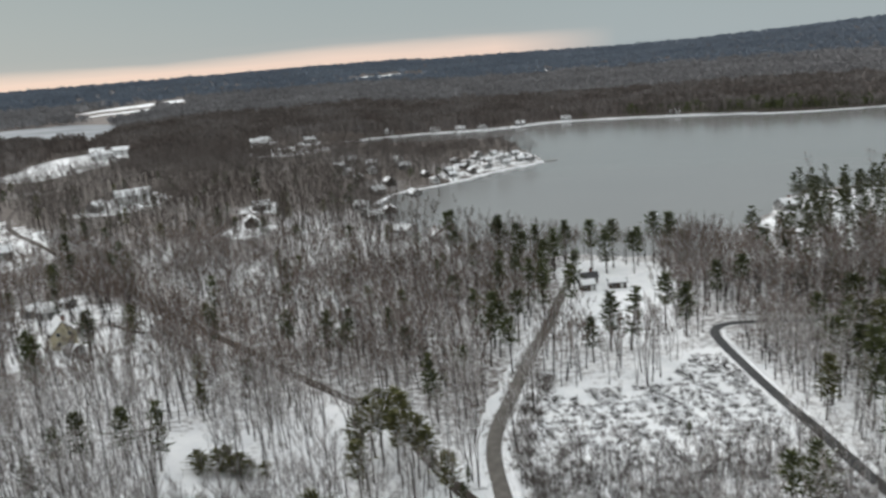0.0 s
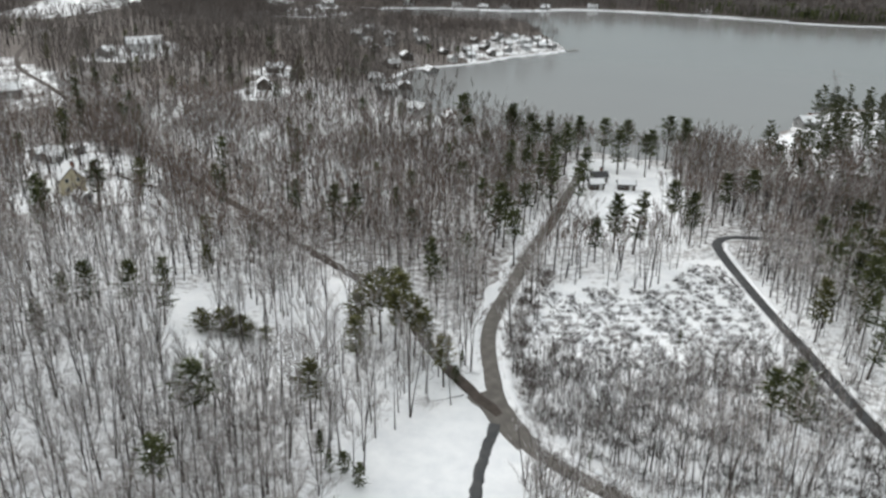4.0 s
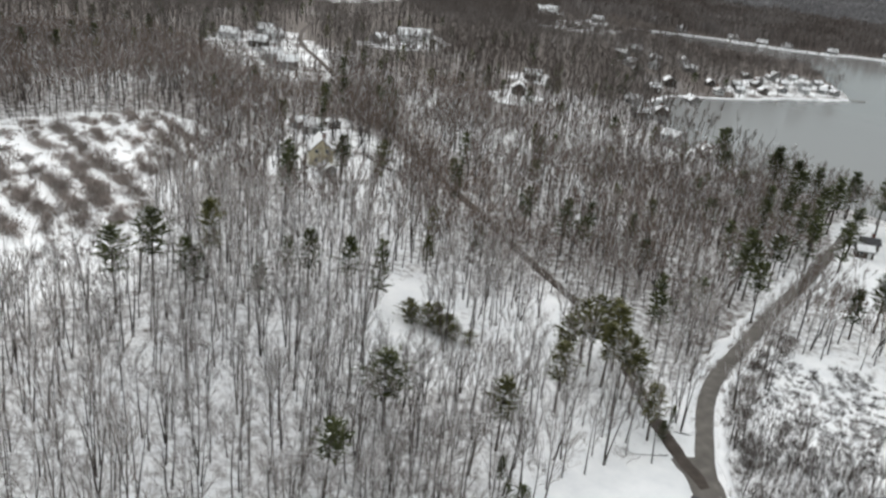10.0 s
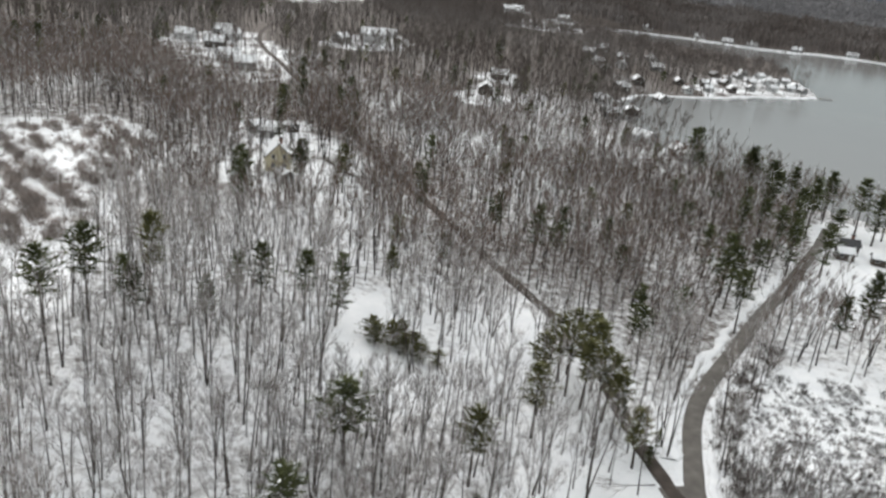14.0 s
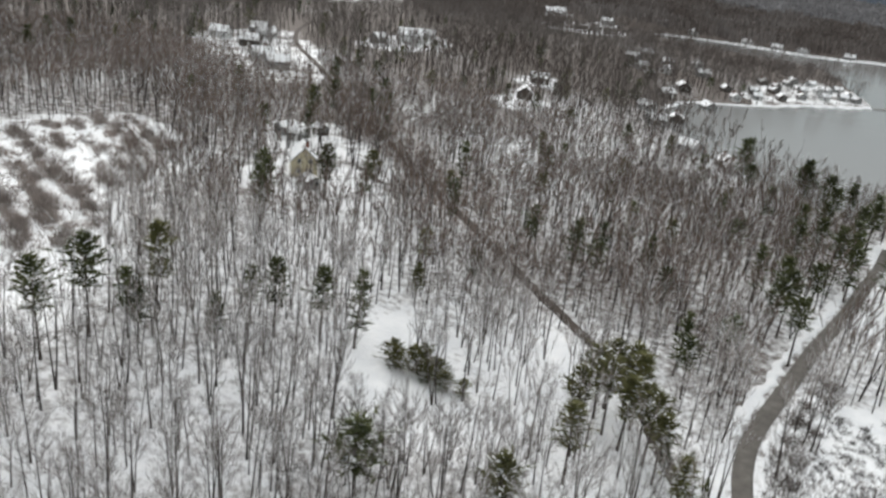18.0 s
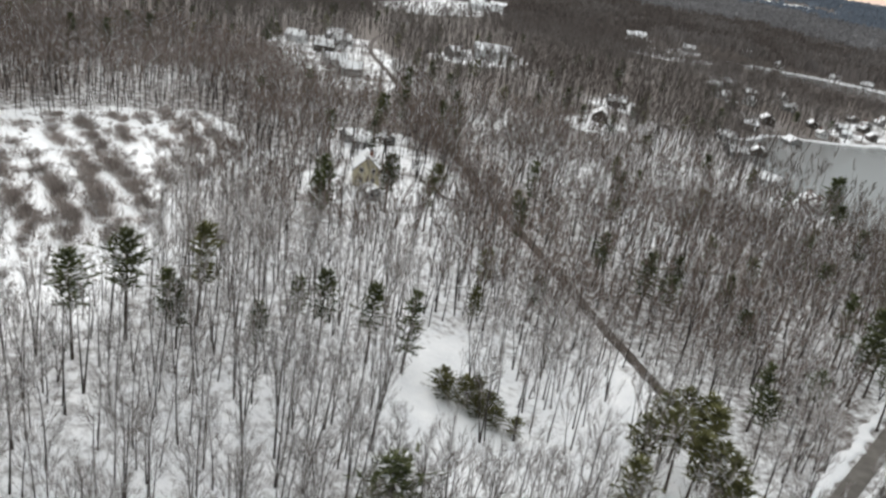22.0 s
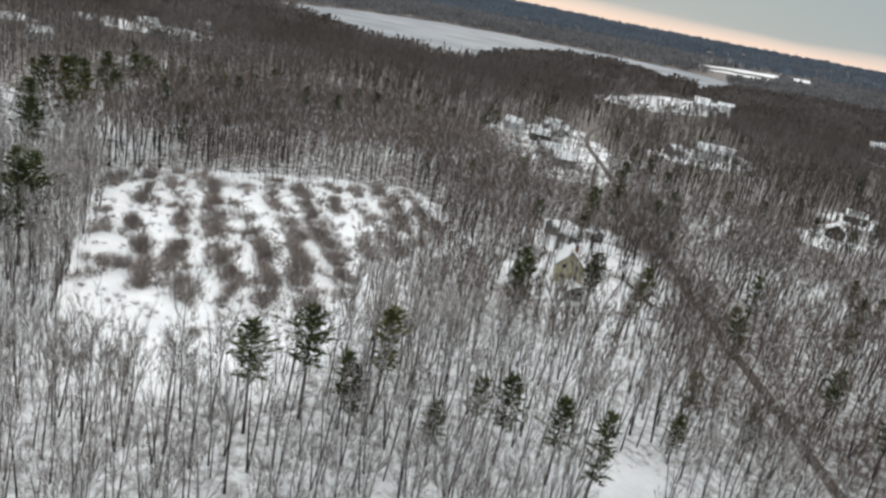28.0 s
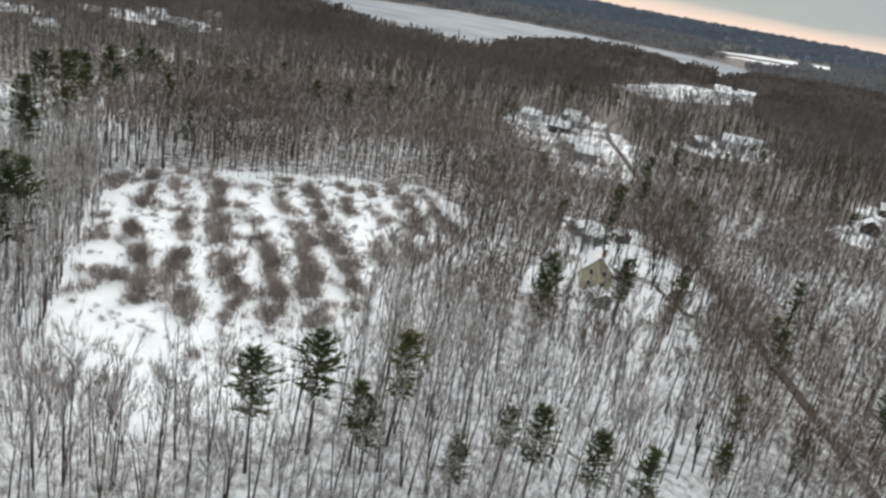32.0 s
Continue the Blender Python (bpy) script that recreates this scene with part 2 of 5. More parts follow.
def ground_material():
    """Old snow over leaf litter: more litter where the attribute litter is high."""
    m = bpy.data.materials.new("snow_over_leaf_litter")
    m.use_nodes = True
    n, l = m.node_tree.nodes, m.node_tree.links
    b = n["Principled BSDF"]
    b.inputs["Roughness"].default_value = 0.85
    b.inputs["Specular IOR Level"].default_value = 0.2
    co = n.new("ShaderNodeTexCoord")
    at = n.new("ShaderNodeAttribute")
    at.attribute_name = "litter"

    def tex(scale, detail, rough=0.6):
        t = n.new("ShaderNodeTexNoise")
        t.inputs["Scale"].default_value, t.inputs["Detail"].default_value, t.inputs["Roughness"].default_value = scale, detail, rough
        l.new(co.outputs["Object"], t.inputs["Vector"])
        return t

    snow = n.new("ShaderNodeValToRGB")
    snow.color_ramp.elements[0].position, snow.color_ramp.elements[1].position = 0.3, 0.7
    snow.color_ramp.elements[0].color, snow.color_ramp.elements[1].color = (0.78, 0.79, 0.81, 1), (0.92, 0.92, 0.925, 1)
    l.new(tex(0.25, 5).outputs["Fac"], snow.inputs[0])
    leaf = n.new("ShaderNodeValToRGB")
    leaf.color_ramp.elements[0].position, leaf.color_ramp.elements[1].position = 0.3, 0.7
    leaf.color_ramp.elements[0].color, leaf.color_ramp.elements[1].color = (0.085, 0.070, 0.062, 1), (0.185, 0.155, 0.138, 1)
    l.new(tex(0.9, 6).outputs["Fac"], leaf.inputs[0])
    add = n.new("ShaderNodeMath")
    add.operation = "MULTIPLY_ADD"
    add.inputs[1].default_value = 1.0
    l.new(tex(0.55, 8, 0.72).outputs["Fac"], add.inputs[0])
    l.new(at.outputs["Fac"], add.inputs[2])
    step = n.new("ShaderNodeMapRange")
    step.inputs["From Min"].default_value, step.inputs["From Max"].default_value = 0.72, 0.98
    l.new(add.outputs[0], step.inputs["Value"])
    mix = n.new("ShaderNodeMix")
    mix.data_type = "RGBA"
    l.new(step.outputs[0], mix.inputs["Factor"])
    l.new(snow.outputs[0], mix.inputs["A"])
    l.new(leaf.outputs[0], mix.inputs["B"])
    l.new(mix.outputs["Result"], b.inputs["Base Color"])
    bp = n.new("ShaderNodeBump")
    bp.inputs["Strength"].default_value, bp.inputs["Distance"].default_value = 0.5, 0.25
    l.new(tex(1.2, 5).outputs["Fac"], bp.inputs["Height"])
    l.new(bp.outputs[0], b.inputs["Normal"])
    return m


GROUND = ground_material()


# ---------------------------------------------------------------- plan
LAKE = [(-36, 473), (-26, 499), (-5, 511), (20, 533), (37, 556), (58, 573), (78, 592), (80, 620), (75, 660), (68, 758), (62, 790),
        (30, 812), (-60, 830), (-101, 838), (-101, 858), (-29, 890), (61, 878), (144, 907), (257, 868), (353, 815), (435, 800), (700, 760), (1100, 640),
        (900, 500), (400, 430), (262, 405), (214, 412), (184, 412), (158, 380), (132, 342), (112, 312), (88, 303), (68, 306), (48, 318), (22, 338), (-6, 372), (-30, 425)]
ICE_LAKE = [(-972, 876), (-764, 818), (-650, 850), (-720, 1000), (-850, 1330), (-730, 1394), (-560, 1300), (-500, 1210), (-545, 1400), (-585, 1548), (-640, 1660),
            (-774, 1770), (-894, 1725), (-1000, 1690), (-1130, 1600), (-1218, 1450), (-1201, 1168), (-1100, 900)]
SNOW_FIELDS = [[(-895, 2057), (-683, 2342), (-725, 2488), (-866, 2280)], [(-305, 2787), (-134, 2848), (-20, 2955), (-24, 3135), (-225, 3047)],
               [(267, 2730), (411, 2643), (436, 2805), (291, 2869)], [(533, 2671), (623, 2593), (648, 2698), (566, 2835)],
               [(687, 2590), (734, 2585), (767, 2713), (736, 2755)], [(-800, 1930), (-680, 2050), (-712, 2130), (-800, 1985)]]
LODGE_ROAD = [(46, 288), (41, 268), (35.4, 250), (28.9, 228), (20.8, 204.3), (13.9, 181.2), (8.8, 163.7), (7.0, 151.7), (7.2, 138.2), (8.3, 126.7), (12.1, 115.5), (17.2, 108.9), (26, 101), (45, 88), (75, 70)]
BROWN_ROAD = [(8.3, 124), (3.5, 131), (-3.2, 144), (-9, 158), (-14.0, 169.5), (-23, 180), (-38.2, 196), (-54.4, 213.5), (-75.8, 235.6), (-99.7, 261.5), (-133, 302), (-168, 349), (-187, 374), (-219, 415), (-240, 453), (-260, 505)]
EAST_ROAD = [(150, 208), (100.3, 214.5), (85, 216.5), (77, 216.5), (72.6, 212.8), (71.2, 205), (71, 182), (71.5, 165), (72.5, 150), (73, 131), (75, 100), (78, 60)]
TRACK = [(7.0, 121), (6.2, 117), (4.5, 110), (3.2, 101.7), (2.6, 92), (2.5, 82)]
CLEARING = [(-15, 97), (-12.1, 110.1), (-3.8, 122.9), (1.0, 128.2), (5.9, 121.2), (10.4, 113.7), (10, 104), (9.1, 96), (8, 82), (-8, 78), (-18, 86)]
LODGE_YARD = [(36, 226), (40, 214), (57, 212), (64, 240), (74, 272), (72, 285), (52, 298), (45, 285), (44, 262)]
SHRUB_FIELD = [(19.5, 176), (33, 180), (49, 178), (62, 196), (69, 194), (68.5, 163), (65, 149), (52, 143), (38, 140), (24, 143), (16.5, 152)]
ORCHARD = [(-208, 157), (-206, 180), (-188, 213), (-178, 233), (-160, 228), (-138.8, 212), (-133, 179), (-116, 152), (-106, 128), (-110, 110), (-122, 102), (-138, 112), (-172, 135)]
GLADE_WEST = [(-57.6, 146.6), (-59.5, 154), (-57, 161), (-51.6, 161.8), (-51, 155.7), (-54, 150), (-51.7, 143.4), (-47.5, 138), (-45, 133.4), (-50, 134.3), (-54, 140)]
GLADE_EAST = [(-30.2, 145.5), (-27.7, 153.5), (-27.3, 165.3), (-28.4, 176.3), (-25, 177), (-24, 167), (-23.8, 154.4), (-26.2, 142.5)]
GLADE_SOUTH = [(-47.5, 138.5), (-34.5, 142.4), (-30, 146), (-26.2, 142.5), (-34, 138.6), (-45.2, 132.6)]
HOUSE_YARD = [(-117, 226), (-108, 238), (-116, 252), (-106, 254), (-97, 240), (-86, 214), (-90, 207), (-98, 214), (-100, 204), (-108, 205), (-115, 214)]
YARD_NORTH = [(-135, 246), (-124, 240), (-118, 254), (-126, 270), (-135, 262)]
YARD_CORE = [(-103, 229), (-94, 231), (-90, 217), (-96, 209), (-104, 207), (-112, 214), (-114, 222)]
FAR_LOT = [(-372, 680), (-340, 655), (-314, 650), (-300, 700), (-292, 800), (-310, 866), (-370, 880), (-381, 832), (-370, 750)]
NORTH_LOT = [(-140, 690), (-100, 715), (-95, 750), (-145, 770), (-168, 735)]
VILLAGE = [(-262, 398), (-258, 436), (-240, 440), (-208, 406), (-172, 352), (-166, 338), (-180, 324), (-205, 342), (-235, 366)]
HILL_YARD = [(-196, 446), (-178, 448), (-168, 470), (-170, 500), (-184, 525), (-200, 500), (-202, 468)]
PENINSULA = [(14, 534), (40, 560), (75, 593), (78, 618), (74, 650), (52, 664), (32, 640), (16, 604), (6, 562)]
INLET_LOW = [(-130, 640), (82, 640), (76, 760), (-112, 800)]
INLET = [(-112, 780), (60, 750), (70, 830), (60, 866), (-112, 866)]
GLADE_MID = [(-53, 150), (-38, 152.5), (-36, 148), (-40, 144), (-52, 142)]
SMALL_YARDS = [[(-97, 366), (-88, 362), (-85, 382), (-92, 392)], [(-8, 354), (4, 344), (8, 358), (0, 372)],
               [(-388, 252), (-366, 256), (-366, 284), (-390, 282)], [(-300, 120), (-262, 126), (-246, 160), (-256, 186), (-290, 190), (-330, 150)],
               [(-556, 322), (-520, 316), (-488, 346), (-500, 382), (-540, 384)], [(-530, 190), (-492, 200), (-500, 262), (-530, 280)],
               [(-98, 420), (-88, 424), (-90, 440), (-100, 440)], [(-192, 806), (-165, 800), (-160, 850), (-190, 850)], [(-135, 786), (-112, 780), (-108, 815), (-132, 820)]]
ROW_PINES = [(-93.4, 114.8, 16), (-92.5, 123.6, 17), (-88.5, 134.3, 17), (-71, 142.5, 14.3), (-64, 146, 14), (-58.5, 148, 14), (-88, 127, 12)]
MID_PINES = [(-24, 117, 12), (-42, 93, 12), (-18, 133, 12), (-17, 153, 12), (-9, 148, 11), (-41.2, 112.1, 13), (-13, 158, 12), (-6, 140, 11), (-2, 133, 10), (-19, 147, 11), (-15, 149, 13), (-11, 153, 13), (-16, 157, 12), (-8, 144, 12), (-12, 146, 12)]
WEST_PINES = [(-44, 212, 13), (-23, 237, 13), (-2, 264, 13), (-98, 182, 13), (-83, 204, 13), (-32, 205, 15), (-26, 199, 14), (-6, 176, 13), (-65, 216, 12), (-13, 231, 13),
              (-27, 218, 12), (-43, 210, 11), (-72, 245, 13), (-63, 211, 10), (-56, 170, 9), (-4, 168, 12)]
SHORE_PINES = [(37.8, 240, 14), (29.5, 243, 15), (41.5, 256, 15), (3, 327, 17), (21, 309, 17), (13, 205, 15), (29, 236, 15), (38, 276, 16), (28, 286, 16), (10, 199, 15), (12, 211, 16), (16, 240, 16), (15, 193, 15),
               (25, 243, 16), (19, 215, 15), (22, 252, 15), (31, 256, 15), (8, 222, 14), (3, 240, 14), (18, 262, 15), (33, 268, 16), (11, 275, 15), (24, 270, 15), (5, 300, 15)]
YARD_PINES = [(53, 285, 18), (61, 286, 18), (76, 288, 19), (80, 284, 19), (66, 276, 15), (22, 308, 18), (28, 296, 17), (4, 332, 17), (60, 216, 16), (64, 210, 15), (42, 203, 16), (47, 202, 17),
              (36, 196, 12), (40, 287, 16), (57, 279, 16), (70, 287, 14), (84, 278, 13), (34, 300, 15), (46, 300, 16)]
NORTHWEST_PINES = [(-268, 180, 15), (-276, 192, 16), (-270, 205, 15), (-284, 206, 15), (-258, 186, 14), (-222, 152, 15), (-230, 138, 15), (-238, 150, 14), (-290, 214, 14), (-247, 196, 14), (-280, 182, 14), (-212, 140, 13), (-226, 144, 16), (-262, 165, 16), (-263, 172, 16), (-204, 135, 16), (-164, 118, 15), (-157, 113, 15), (-241, 166, 15), (-172, 117, 14), (-147, 104, 13), (-215, 128, 15), (-250, 140, 15)]
NORTH_PINES = [(-287, 228, 13), (-283, 243, 12), (-272, 242, 13), (-341, 239, 13), (-263, 295, 12), (-251, 273, 12), (-258, 300, 12), (-244, 410, 12), (-284, 258, 12), (-260, 264, 12), (-300, 280, 12), (-320, 262, 13)]
HOUSE_PINES = [(-104, 193, 13), (-95, 206.5, 13), (-129, 263, 13), (-115, 277, 13), (-100, 187, 13), (-94, 205, 14), (-86, 214, 13), (-68, 223, 11), (-130, 280, 13), (-118, 240, 12), (-97, 246, 13), (-76, 143, 11), (-86, 127, 11), (-76, 133, 10), (-127, 232, 13), (-167, 253, 12),
               (-133, 270, 12), (-110, 272, 13), (-140, 300, 13), (-150, 322, 13)]
EAST_PINES = [(87, 159, 16), (84, 171, 15), (97, 171, 17), (102, 176, 16), (90, 190, 14), (112, 198, 16), (104, 202, 15), (93, 164, 15), (99, 158, 15), (92, 146, 14), (108, 186, 16), (84, 128, 13), (90, 120, 13), (106, 166, 15), (53, 118, 12), (55, 113, 13), (76, 155, 13), (94, 182, 14), (87, 160, 14), (58, 121, 12), (83, 150, 13), (90, 170, 13), (98, 190, 13), (80, 140, 13), (78, 226, 14), (86, 232, 14)]
POINT = [(108, 285), (128, 325), (150, 358), (172, 396), (205, 400), (262, 392), (262, 330), (200, 310), (150, 285), (118, 275)]
PLANTED = [p for block in (ROW_PINES, MID_PINES, WEST_PINES, SHORE_PINES, YARD_PINES, HOUSE_PINES, EAST_PINES, NORTHWEST_PINES) for p in block]


def inside(poly, x, y):
    """Which of the points (arrays) lie in the polygon."""
    odd = np.zeros(x.shape, bool)
    px, py = np.array(poly, float).T
    for x0, y0, x1, y1 in zip(px, py, np.roll(px, -1), np.roll(py, -1)):
        if y0 != y1:
            odd ^= ((y0 > y) != (y1 > y)) & (x < (x1 - x0) * (y - y0) / (y1 - y0) + x0)
    return odd


def line_dist(line, x, y, closed=False):
    p = np.array(line, float)
    q = np.roll(p, -1, 0) if closed else p[1:]
    best = np.full(x.shape, 1e9)
    for (x0, y0), (x1, y1) in zip(p, q):
        dx, dy = x1 - x0, y1 - y0
        s = np.clip(((x - x0) * dx + (y - y0) * dy) / (dx * dx + dy * dy), 0, 1)
        best = np.minimum(best, np.hypot(x - x0 - s * dx, y - y0 - s * dy))
    return best


def smooth(a):
    a = np.clip(a, 0, 1)
    return a * a * (3 - 2 * a)


def wave(x, y, s, seed):
    """Cheap rolling noise from sines, about -1 to 1."""
    r = np.random.RandomState(seed)
    out = 0
    for k in range(5):
        a, p, f = r.uniform(0, 6.28), r.uniform(0, 6.28), r.uniform(0.6, 1.7)
        out = out + np.sin((x * math.cos(a) + y * math.sin(a)) * f * 6.28 / s + p)
    return out / 3


WATERS = [LAKE, ICE_LAKE]


def ground_z(x, y):
    x, y = np.asarray(x, float), np.asarray(y, float)
    z = 1.5 + 8.5 * smooth((-x - 5) / 115)
    r = np.hypot(x, y)
    z = z + 0.25 * wave(x, y, 60, 3)
    z = z + smooth((r - 500) / 900) * (2.0 * wave(x, y, 700, 5) - 4.0)
    hill = smooth((r - 1900) / 2600)
    z = z + hill * (60 + 12 * wave(x, y, 2600, 8) + 45 * smooth((x - 800) / 1800))
    for poly in WATERS:
        d = line_dist(poly, x, y, True)
        reach = 28 if poly is LAKE else 160
        inn = inside(poly, x, y)
        z = np.where(inn, np.maximum(-2.5, -0.12 * d - 0.2), np.where(d < reach, 0.25 + (z - 0.25) * smooth(d / reach), z))
    return z


def gz(x, y):
    return float(ground_z(np.array([x]), np.array([y]))[0])


# ---------------------------------------------------------------- mesh helpers
def mesh_from(name, verts, tris, mat, smooth_faces=False, second=None, wood=None):
    """A mesh of triangles from arrays."""
    me = bpy.data.meshes.new(name)
    verts, tris = np.asarray(verts, np.float32), np.asarray(tris, np.int32)
    me.vertices.add(len(verts))
    me.vertices.foreach_set("co", verts.ravel())
    me.loops.add(tris.size)
    me.loops.foreach_set("vertex_index", tris.ravel())
    me.polygons.add(len(tris))
    me.polygons.foreach_set("loop_start", np.arange(0, tris.size, 3, dtype=np.int32))
    me.update(calc_edges=True)
    me.materials.append(mat)
    if second:
        for extra in second:
            me.materials.append(extra)
        me.polygons.foreach_set("material_index", np.asarray(wood, np.int32))
    if smooth_faces:
        me.polygons.foreach_set("use_smooth", np.ones(len(tris), bool))
    return me


def part(name, bm, mat, parent, label=""):
    me = bpy.data.meshes.new(name)
    bm.to_mesh(me)
    bm.free()
    me.materials.append(mat)
    ob = new(name, me)
    ob.parent = parent
    return tagged(ob, label)


def part_mesh(name, me, parent, label=""):
    ob = new(name, me)
    ob.parent = parent
    return tagged(ob, label)


def thing(name, m, label, category, group="", kind=""):
    ob = new(name)
    ob.matrix_world = m
    return tagged(ob, label, category, group, kind)


def box(bm, x0, y0, z0, x1, y1, z1):
    v = [bm.verts.new(p) for p in ((x0, y0, z0), (x1, y0, z0), (x1, y1, z0), (x0, y1, z0), (x0, y0, z1), (x1, y0, z1), (x1, y1, z1), (x0, y1, z1))]
    for f in ((0, 3, 2, 1), (4, 5, 6, 7), (0, 1, 5, 4), (1, 2, 6, 5), (2, 3, 7, 6), (3, 0, 4, 7)):
        bm.faces.new([v[i] for i in f])
    return bm


def boxed(*a):
    return box(bmesh.new(), *a)


# ---------------------------------------------------------------- ground
def steps(parts):
    out = [parts[0][0]]
    for a, b, s in parts:
        n = max(1, round((b - a) / s))
        out += list(a + (b - a) * (k + 1) / n for k in range(n))
    return np.array(out)


gxs = steps([(-4700, -2300, 120), (-2300, -1300, 50), (-1300, -330, 16), (-330, 130, 3.5), (130, 500, 14), (500, 1300, 50), (1300, 4700, 120)])
gys = steps([(-4700, -400, 300), (-400, 40, 40), (40, 320, 3.5), (320, 620, 7), (620, 1700, 16), (1700, 4700, 60)])


def grid_mesh(name, xs, ys, zfun, mat):
    X, Y = np.meshgrid(xs, ys)
    x, y = X.ravel(), Y.ravel()
    z = zfun(x, y)
    nx, ny = len(xs), len(ys)
    a = (np.arange(ny - 1)[:, None] * nx + np.arange(nx - 1)[None]).ravel()
    tris = np.concatenate([np.stack([a, a + 1, a + nx + 1], 1), np.stack([a, a + nx + 1, a + nx], 1)])
    return mesh_from(name, np.stack([x, y, z], 1), tris, mat, True), x, y


OPEN = [*SNOW_FIELDS, CLEARING, LODGE_YARD, SHRUB_FIELD, ORCHARD, GLADE_WEST, GLADE_EAST, GLADE_SOUTH, HOUSE_YARD, FAR_LOT, NORTH_LOT, VILLAGE, HILL_YARD, PENINSULA, YARD_NORTH, *SMALL_YARDS]


def openness(x, y, soft=6.0):
    """1 in the open places, falling to 0 in the woods."""
    o = np.zeros(x.shape)
    for poly in OPEN:
        px, py = np.array(poly).T
        near = (x > px.min() - 20) & (x < px.max() + 20) & (y > py.min() - 20) & (y < py.max() + 20)
        if not near.any():
            continue
        xx, yy = x[near], y[near]
        d = line_dist(poly, xx, yy, True)
        v = np.where(inside(poly, xx, yy), 1.0, 1 - smooth(d / soft))
        o[near] = np.maximum(o[near], v)
    return o


me, vx, vy = grid_mesh("ground", gxs, gys, ground_z, GROUND)
wx, wy = vx + 3.0 * wave(vx, vy, 22, 13) + 1.6 * wave(vx, vy, 9, 14), vy + 3.0 * wave(vx, vy, 22, 15) + 1.6 * wave(vx, vy, 9, 16)
o = openness(wx, wy)
r0 = np.hypot(vx, vy)
lit = 0.24 + 0.08 * wave(vx, vy, 90, 12) + 0.13 * smooth((vy - 150) / 70) + 0.05 * smooth((-vx - 55) / 60) + 0.04 * smooth((vx - 62) / 20) + 0.14 * smooth((r0 - 340) / 200) + 0.30 * smooth((r0 - 640) / 250)
lit = np.where(inside(POINT, vx, vy), 0.12, lit)
lit = np.where(r0 > 1700, 0.9, lit)
lit = lit * (1 - o) - 0.15 * o
field = inside(SHRUB_FIELD, vx, vy) | inside(ORCHARD, wx, wy)
lit = np.where(field, -0.02 + 0.10 * wave(vx, vy, 12, 18), lit)
trodden = inside(PENINSULA, vx, vy) | (inside(HOUSE_YARD, wx, wy) & ~inside(YARD_CORE, vx, vy)) | inside(VILLAGE, vx, vy)
lit = np.where(trodden, 0.32 + 0.22 * wave(vx, vy, 15, 17), lit)
att = me.attributes.new("litter", "FLOAT", "POINT")
att.data.foreach_set("value", lit.astype(np.float32))
ground = tagged(new("ground", me), "snow-covered woodland floor with brown leaf litter showing through", "ground", kind="structure")


def sheet(name, poly, z, mat, label, category):
    bm = bmesh.new()
    f = bm.faces.new([bm.verts.new((x, y, z)) for x, y in poly])
    if f.normal.z < 0:
        f.normal_flip()
    bmesh.ops.triangulate(bm, faces=bm.faces[:])
    me = bpy.data.meshes.new(name)
    bm.to_mesh(me)
    bm.free()
    me.materials.append(mat)
    return tagged(new(name, me), label, category, kind="structure")


def widened(poly, by):
    out = []
    n = len(poly)
    area = sum(poly[i][0] * poly[(i + 1) % n][1] - poly[(i + 1) % n][0] * poly[i][1] for i in range(n))
    s = -1 if area > 0 else 1
    for i in range(n):
        a, b = Vector(poly[i - 1]), Vector(poly[(i + 1) % n])
        t = (b - a).normalized()
        out.append((poly[i][0] - s * t.y * by, poly[i][1] + s * t.x * by))
    return out


sheet("water", widened(LAKE, 3), 0.0, WATER, "open grey lake reflecting an overcast sky", "lake")
sheet("water", widened(ICE_LAKE, 6), -0.05, ICE, "distant frozen lake under snow", "lake")


def spline(line, step):
    """Catmull-Rom points along a line, about a step apart."""
    p = [Vector(q) for q in line]
    p = [p[0] * 2 - p[1], *p, p[-1] * 2 - p[-2]]
    out = []
    for i in range(1, len(p) - 2):
        n = max(2, round((p[i + 1] - p[i]).length / step))
        for k in range(n):
            t = k / n
            out.append(0.5 * (2 * p[i] + (p[i + 1] - p[i - 1]) * t + (2 * p[i - 1] - 5 * p[i] + 4 * p[i + 1] - p[i + 2]) * t * t + (3 * p[i] - p[i - 1] - 3 * p[i + 1] + p[i + 2]) * t ** 3))
    out.append(p[-2])
    return out


